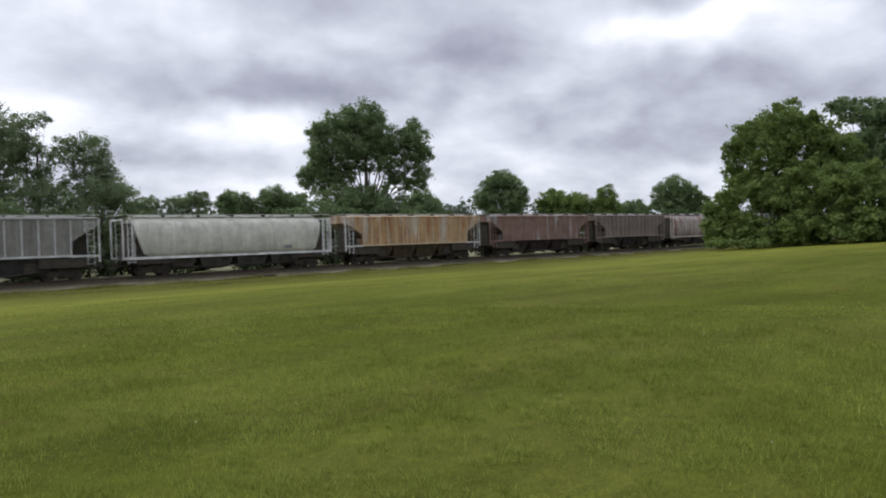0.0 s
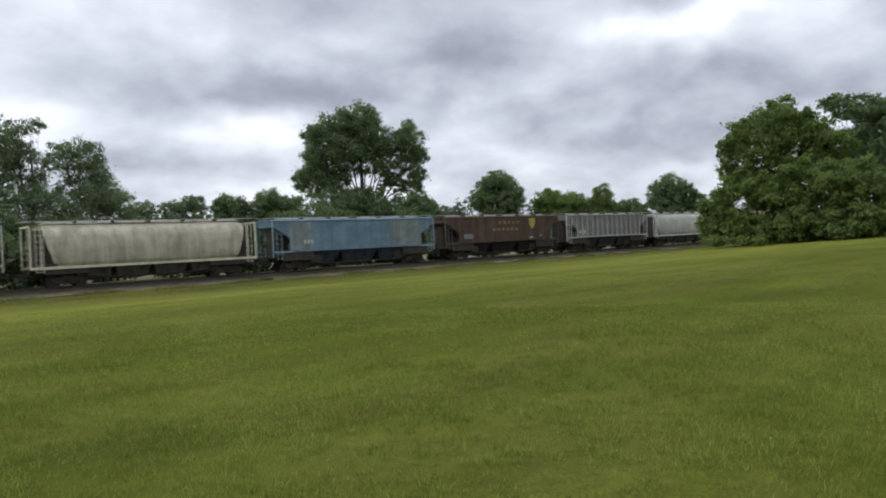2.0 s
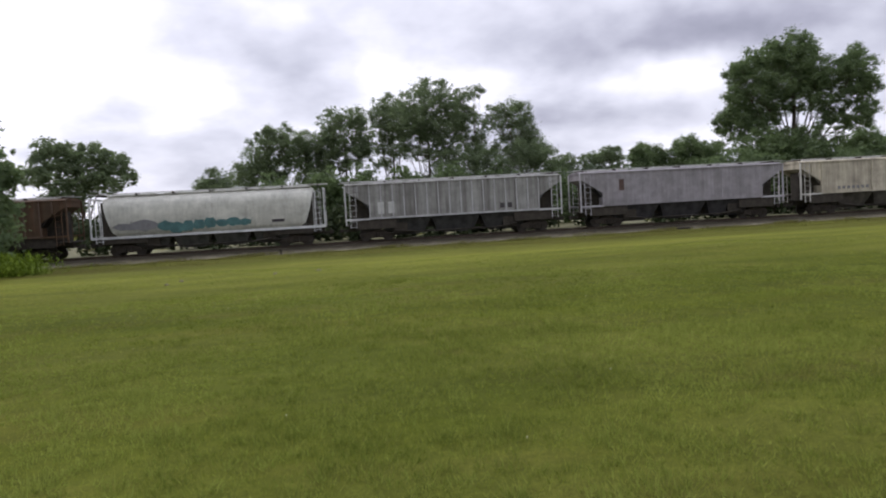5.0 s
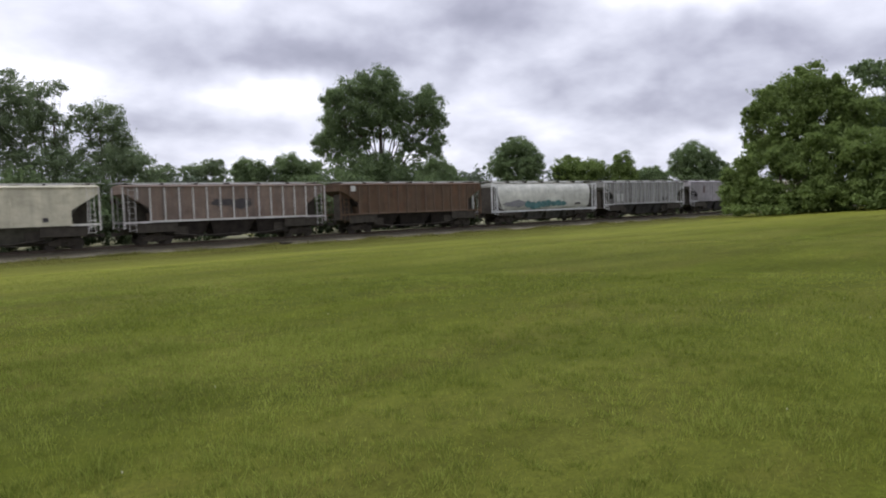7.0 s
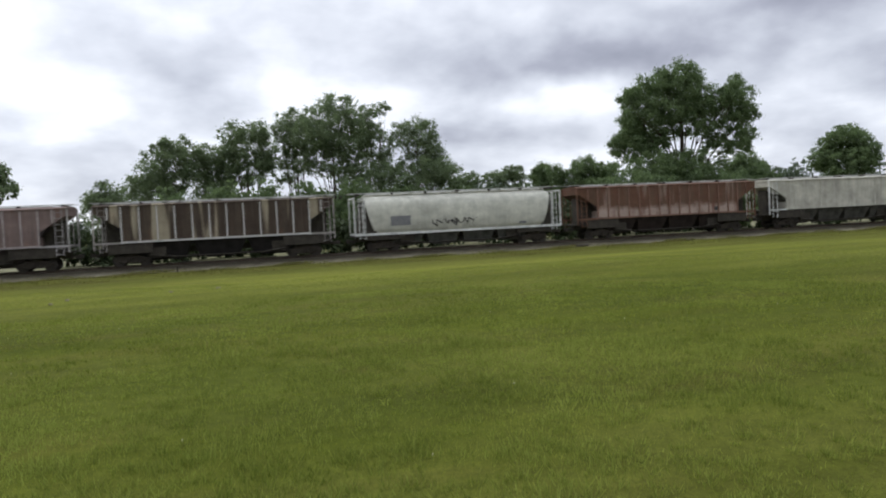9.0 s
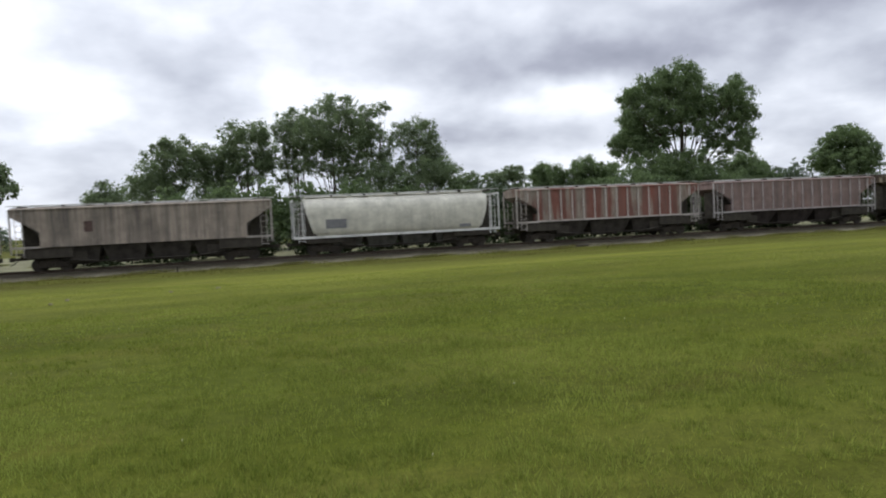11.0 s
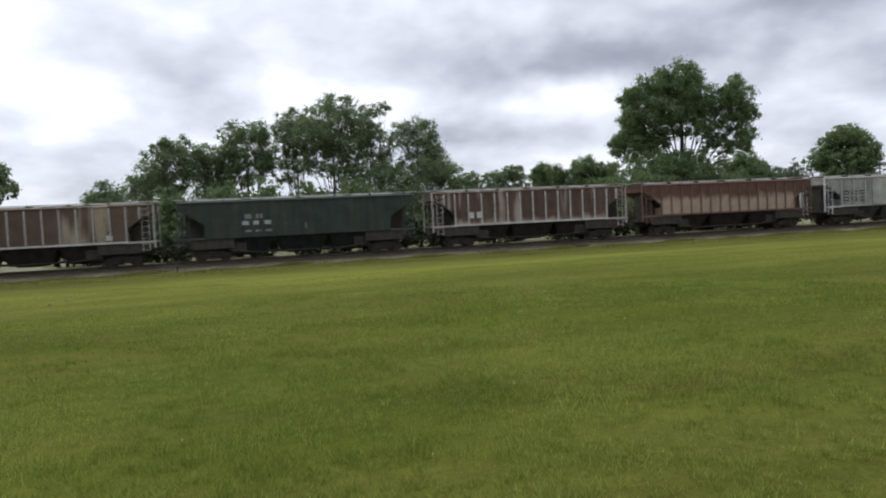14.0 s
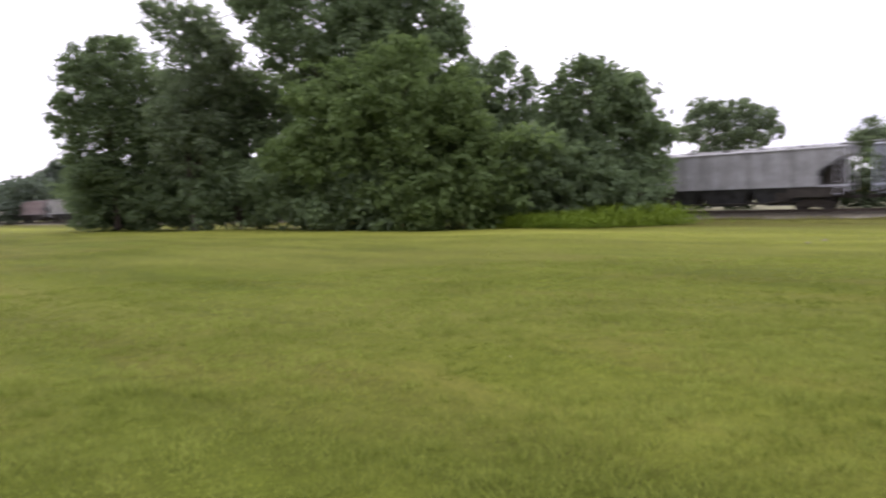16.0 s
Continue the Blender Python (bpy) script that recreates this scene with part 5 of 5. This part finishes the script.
def build_train():
    """The cars from front to rear: the gaps between them at 0 s, then what each one looks like."""
    gaps = [141.3, 122.8, 104.3, 86.0, 69.5, 51.4, 33.3, 14.3, -3.9, -22.9, -42.0, -59.9, -77.8, -97.5, -116.7, -135.7, -154.6, -173.2, -191.7, -209.9, -228.0, -247.3, -266.1, -285.2, -304.0, -322.5, -341.8, -360.5, -378.5, -397.6, -416.2, -435.2, -454.3, -473.0, -492.1, -510.3, -529.4, -547.6, -567.3, -585.9, -604.5, -623.1, -641.7, -660.3, -678.9, -697.5, -716.1, -734.7, -753.3, -771.9]
    pale = (0.60, 0.60, 0.58)
    white_rib, cream = (0.62, 0.60, 0.56), (0.60, 0.55, 0.43)
    rust_b = (0.17, 0.075, 0.045)
    looks = [
        ("flat", mats("grey_a", GREYS), 0, 3, "grey covered hopper car with plain sides", ()),
        ("flat", mats("grey_b", (0.36, 0.37, 0.40)), 0, 3, "dull grey covered hopper car with plain sides", ()),
        ("round", mats("blush", (0.50, 0.44, 0.43), patch=(0.25, 0.11, 0.10), rust=0.35), 0, 3, "pale hopper car with faded maroon patches", ()),
        ("rib", mats("dusk", (0.27, 0.21, 0.195), (0.33, 0.28, 0.25), rust=0.4), 14, 3, "grey-brown ribbed hopper car", ()),
        ("flat", mats("maroon_a", (0.27, 0.165, 0.16), patch=(0.33, 0.33, 0.34), patch_at=0.58, rust=0.3), 0, 3, "faded maroon hopper car with grey lower panels", ()),
        ("rib", mats("orange", (0.62, 0.42, 0.23), (0.62, 0.48, 0.32), trim=pale, patch=(0.52, 0.46, 0.37), patch_at=0.56, rust=0.75, rust_col=(0.25, 0.09, 0.03)), 15, 4, "orange and cream ribbed hopper car streaked with rust", ()),
        ("round", mats("white_a", (0.72, 0.72, 0.67), trim=(0.68, 0.68, 0.66), streak=0.2, rust=0.1), 0, 4, "dirty white round-sided hopper car", [("stencil", 4.5, 1.9, 0.7, 0.25, MARK_GREY)]),
        ("rib", mats("grey_rib", (0.33, 0.33, 0.32), (0.60, 0.60, 0.58), trim=(0.62, 0.62, 0.60), streak=0.5), 14, 3, "grey ribbed hopper car with pale ribs", bars(1, -6.2, -4.8, 2.35, 0.4, MARK_WHITE, 3)),
        ("flat", mats("brown_shield", (0.100, 0.058, 0.048), trim=(0.12, 0.10, 0.09), rust=0.35), 0, 3, "dark brown hopper car with yellow lettering and a yellow emblem",
         bars(2, -1.2, 2.2, 3.72, 0.24, MARK_YELLOW, 5) + bars(3, -2.2, 2.0, 2.98, 0.24, MARK_YELLOW, 6) + [("emblem", 4.2, 3.55, 1.0, 1.25, MARK_GOLD), ("stencil", -5.6, 2.35, 1.3, 0.5, MARK_GREY), ("stencil", 4.0, 1.98, 0.6, 0.14, MARK_WHITE), ("stencil", 5.6, 2.15, 0.45, 0.22, MARK_GREY)]),
        ("flat", mats("blue", (0.20, 0.325, 0.445), trim=(0.28, 0.38, 0.43), rust=0.12, streak=0.25), 0, 3, "blue hopper car with dull grey-green end panels",
         bars(5, -5.9, -4.9, 2.5, 0.3, MARK_WHITE, 3) + [("end_panel", -6.05, 3.02, 2.3, 2.44, MARK_SAGE), ("end_panel", 5.3, 3.02, 3.7, 2.44, MARK_SAGE)]),
        ("round", mats("bone", (0.70, 0.66, 0.53), streak=0.3, rust=0.15), 0, 4, "stained off-white round-sided hopper car", ()),
        ("flat", mats("ash_a", (0.56, 0.56, 0.53), streak=0.25, rust=0.06), 0, 3, "light grey smooth-sided hopper car", [("stencil", -1.0, 2.2, 0.35, 0.25, MARK_DARK), ("stencil", 5.2, 2.7, 0.3, 0.3, MARK_DARK)]),
        ("flat", mats("ash_b", (0.54, 0.54, 0.52), streak=0.2, rust=0.05), 0, 3, "light grey smooth-sided hopper car", [("stencil", 5.6, 2.2, 0.3, 0.25, MARK_DARK)]),
        ("flat", mats("cream_stripe", (0.68, 0.63, 0.51), trim=(0.6, 0.58, 0.52), rust=0.15, streak=0.4), 0, 3, "cream hopper car with vertical brown stains",
         [("stain", -2.6, 3.0, 0.8, 2.4, MARK_BROWN), ("stain", 0.4, 3.0, 0.7, 2.4, MARK_BROWN), ("stain", 1.7, 3.0, 0.8, 2.4, MARK_BROWN), ("stain", 3.6, 3.0, 0.3, 2.4, MARK_BROWN)]),
        ("flat", mats("cream_a", (0.74, 0.67, 0.55), trim=(0.62, 0.60, 0.54), rust=0.1), 4, 3, "cream hopper car with a few side posts", bars(6, -5.5, -2.5, 2.1, 0.25, MARK_GREY, 7)),
        ("flat", mats("lilac", (0.41, 0.385, 0.43), trim=(0.50, 0.49, 0.50), rust=0.06, streak=0.2), 0, 3, "grey-lavender smooth-sided hopper car", bars(7, -5.6, -4.9, 3.3, 0.9, MARK_BROWN, 1)),
        ("rib", mats("grey_fine", (0.42, 0.42, 0.42), (0.50, 0.50, 0.49), trim=(0.6, 0.6, 0.58), rust=0.08, streak=0.5), 16, 3, "light grey hopper car with close-set ribs",
         bars(8, -6.2, -4.6, 2.5, 0.9, MARK_WHITE, 2) + bars(9, 3.4, 4.6, 2.2, 0.4, MARK_DARK, 2)),
        ("round", mats("white_teal", (0.72, 0.72, 0.68), trim=(0.64, 0.65, 0.63), rust=0.06, streak=0.15), 0, 4, "white round-sided hopper car with teal spray paint",
         spray(-3.6, 2.9, 2.0, MARK_TEAL, 21, 40) + spray(-6.7, -4.0, 2.15, MARK_GREY, 22, 12) + [("stencil", 5.0, 2.0, 0.9, 0.22, MARK_DARK)]),
        # brown base darkened to include the thicket's shade on this car
        ("rib", mats("umber", (0.12, 0.07, 0.045), (0.16, 0.105, 0.07), rust=0.5), 13, 3, "rusty brown ribbed hopper car", [("stencil", -7.0, 4.0, 0.5, 0.5, MARK_WHITE)]),
        ("rib", mats("taupe", (0.26, 0.19, 0.16), white_rib, trim=(0.55, 0.53, 0.5), rust=0.4), 13, 3, "grey-brown hopper car with white ribs and dark spray paint", spray(-1.6, 1.4, 3.0, MARK_DARK, 23, 10)),
        ("flat", mats("cream_green", (0.75, 0.70, 0.57), trim=(0.72, 0.70, 0.63), rust=0.05, streak=0.10), 0, 3, "pale cream-green smooth-sided hopper car", bars(10, -5.6, -2.6, 2.2, 0.22, MARK_GREY, 6) + [("stencil", 5.4, 2.1, 0.35, 0.3, MARK_DARK)]),
        ("flat", mats("chalk", (0.72, 0.69, 0.63), trim=(0.72, 0.72, 0.68), rust=0.06, streak=0.2), 0, 4, "chalky white smooth-sided hopper car", [("stencil", 4.8, 2.1, 0.35, 0.3, MARK_DARK)]),
        ("rib", mats("red_rust", (0.175, 0.085, 0.060), (0.24, 0.135, 0.095), rust=0.65, rust_col=(0.13, 0.05, 0.03), patch=(0.36, 0.28, 0.23), patch_at=0.66, low=((0.40, 0.31, 0.26), 2.5)), 15, 4, "rust-red ribbed hopper car with pale streaks", [("stencil", 4.7, 2.1, 0.4, 0.35, MARK_DARK)]),
        ("round", mats("white_b", (0.78, 0.77, 0.71), trim=(0.70, 0.70, 0.66), rust=0.05, streak=0.12), 0, 4, "white round-sided hopper car with a dark stencil and scribbles",
         [("stencil", -5.0, 2.35, 1.6, 0.75, MARK_GREY), ("stencil", 5.2, 1.75, 0.6, 0.2, MARK_GREY)] + spray(-2.6, 1.2, 2.05, MARK_DARK, 25, 6, False)),
        ("rib", mats("dark_tan", (0.068, 0.046, 0.038), white_rib, trim=(0.36, 0.33, 0.30), rust=0.35, patch=(0.38, 0.33, 0.23), patch_at=0.59), 12, 3, "dark brown hopper car with white ribs and tan panels", ()),
        ("rib", mats("mauve", (0.34, 0.24, 0.23), (0.46, 0.40, 0.38), trim=(0.45, 0.42, 0.40), rust=0.45), 14, 3, "pinkish grey ribbed hopper car with rust patches", ()),
        ("rib", mats("white_red", (0.46, 0.38, 0.33), (0.54, 0.48, 0.43), trim=(0.5, 0.45, 0.4), rust=0.6, rust_col=(0.16, 0.05, 0.035), patch=(0.20, 0.07, 0.05), patch_at=0.52), 14, 3, "pale hopper car with large red-brown patches", ()),
        ("round", mats("white_c", (0.84, 0.81, 0.74), trim=(0.75, 0.74, 0.70), rust=0.04, streak=0.10), 0, 4, "cream-white round-sided hopper car with grey stencils",
         [("stencil", -5.0, 2.35, 1.6, 0.7, MARK_GREY), ("stencil", 5.3, 1.75, 0.9, 0.25, MARK_GREY)]),
        ("flat", mats("fawn", (0.46, 0.385, 0.335), trim=(0.45, 0.41, 0.36), rust=0.25, streak=0.55), 0, 4, "grey-tan hopper car with a brown square stencil", [("stencil", -3.8, 3.0, 0.55, 0.75, MARK_BROWN)]),
        ("rib", mats("tan", (0.82, 0.62, 0.39), (0.80, 0.65, 0.45), trim=(0.6, 0.56, 0.48), rust=0.4, streak=0.2, rust_col=(0.22, 0.12, 0.06)), 15, 4, "tan ribbed hopper car with brown worn patches", [("stain", -5.3, 2.55, 1.6, 1.45, MARK_RUST), ("stain", -3.9, 2.3, 1.0, 0.95, MARK_RUST), ("stain", 4.6, 2.25, 0.5, 0.5, MARK_RUST), ("stain", 5.6, 2.6, 0.35, 0.9, MARK_RUST)]),
        ("rib", mats("grey_box", (0.44, 0.43, 0.405), (0.49, 0.48, 0.455), trim=(0.68, 0.68, 0.66), rust=0.1, streak=0.3), 11, 3, "grey hopper car with dark stencilled boxes and chalk scrawls",
         [("stencil", -6.3 + 0.95 * i, z, 0.62, 0.42, MARK_DARK) for i in range(3) for z in (2.35, 2.95)] + [("lettering", -6.42 + 0.95 * i + 0.24 * k, z, 0.13, 0.2, MARK_GREY2) for i in range(3) for k in range(2) for z in (2.35, 2.95)] + [("side_panel", -0.7, 3.02, 5.2, 2.42, MARK_ASH)] + spray(2.2, 5.0, 2.4, MARK_WHITE, 27, 8, False)),
        ("rib", mats("two_tone", (0.15, 0.070, 0.058), (0.19, 0.105, 0.07), trim=(0.2, 0.12, 0.1), rust=0.4, streak=0.3, low=((0.36, 0.28, 0.21), 3.1)), 15, 3, "hopper car, red-brown above and cream below, with rust streaks", ()),
        ("rib", mats("plum", (0.115, 0.066, 0.054), white_rib, trim=(0.5, 0.45, 0.41), rust=0.35, patch=(0.38, 0.32, 0.28), patch_at=0.64, low=((0.40, 0.33, 0.28), 1.9)), 13, 3, "brown hopper car with white ribs and pale end panels", bars(12, -5.6, -4.4, 2.5, 0.5, MARK_WHITE, 2)),
        ("flat", mats("bottle", (0.034, 0.052, 0.050), trim=(0.06, 0.075, 0.075), rust=0.06, streak=0.15), 0, 3, "dark green smooth-sided hopper car with faded white letters",
         bars(13, -4.2, -2.6, 3.2, 0.34, MARK_GREY, 2) + bars(14, -4.4, -2.0, 2.72, 0.30, MARK_GREY2, 3) + bars(15, -4.2, -2.0, 2.12, 0.16, MARK_GREY, 3) + [("stencil", 0.4, 2.35, 0.10, 0.4, MARK_GREY)]),
        ("rib", mats("cocoa", (0.14, 0.098, 0.08), white_rib, trim=(0.44, 0.41, 0.37), rust=0.4, patch=(0.33, 0.28, 0.20), patch_at=0.60), 13, 3, "brown hopper car with white ribs", [("stencil", 5.3, 2.1, 0.4, 0.35, MARK_WHITE)]),
        ("flat", mats("wine", (0.090, 0.042, 0.044), trim=(0.12, 0.07, 0.065), rust=0.12, streak=0.2), 0, 4, "maroon smooth-sided hopper car with small white stencils",
         [("stencil", -6.1, 2.25, 1.1, 0.6, MARK_GREY), ("stencil", -0.3, 2.0, 0.7, 0.18, MARK_WHITE), ("stencil", 2.6, 2.05, 0.5, 0.16, MARK_WHITE), ("stencil", -3.9, 2.0, 0.08, 0.4, MARK_WHITE), ("stencil", 4.6, 2.05, 0.08, 0.4, MARK_WHITE), ("stencil", 6.2, 2.15, 0.10, 0.6, MARK_WHITE)]),
        ("round", mats("ivory", (0.80, 0.74, 0.64), trim=(0.60, 0.57, 0.50), rust=0.1, streak=0.3), 0, 4, "cream round-sided hopper car with grime along the sill", ()),
        ("flat", mats("slate", (0.33, 0.35, 0.40), trim=(0.40, 0.42, 0.45), rust=0.05, streak=0.2), 0, 3, "slate-blue smooth-sided hopper car", [("stencil", 5.6, 2.2, 0.3, 0.3, MARK_WHITE)]),
        ("flat", mats("ash_c", (0.46, 0.46, 0.47), trim=(0.5, 0.5, 0.5), rust=0.05), 0, 3, "light grey smooth-sided hopper car", ()),
    ]
    cars = []
    for i in range(len(gaps) - 1):
        front, rear = gaps[i], gaps[i + 1]
        kind, m, ribs, bays, label, marks = looks[i] if i < len(looks) else looks[(6, 11, 29, 19, 36, 12, 30, 25, 21, 27)[(i - len(looks)) % 10]]
        if i >= len(looks):
            marks = ()
        cars.append((hopper_car(i, (front + rear) / 2, front - rear - 1.5, kind, m, ribs, bays, label, marks=marks), (front + rear) / 2))
    return cars


CARS = build_train()


def motions():
    """The train rolls past at an almost even speed."""
    for car, x in CARS:
        walk(car, [(t, pose(x + 34.189 * t + 0.0372 * t * t, TRACK_Y, 0)) for t in (0.0, 2.0, 4.0, 6.0, 8.0, 10.0, 12.0, 14.0, 16.0)])


motions()
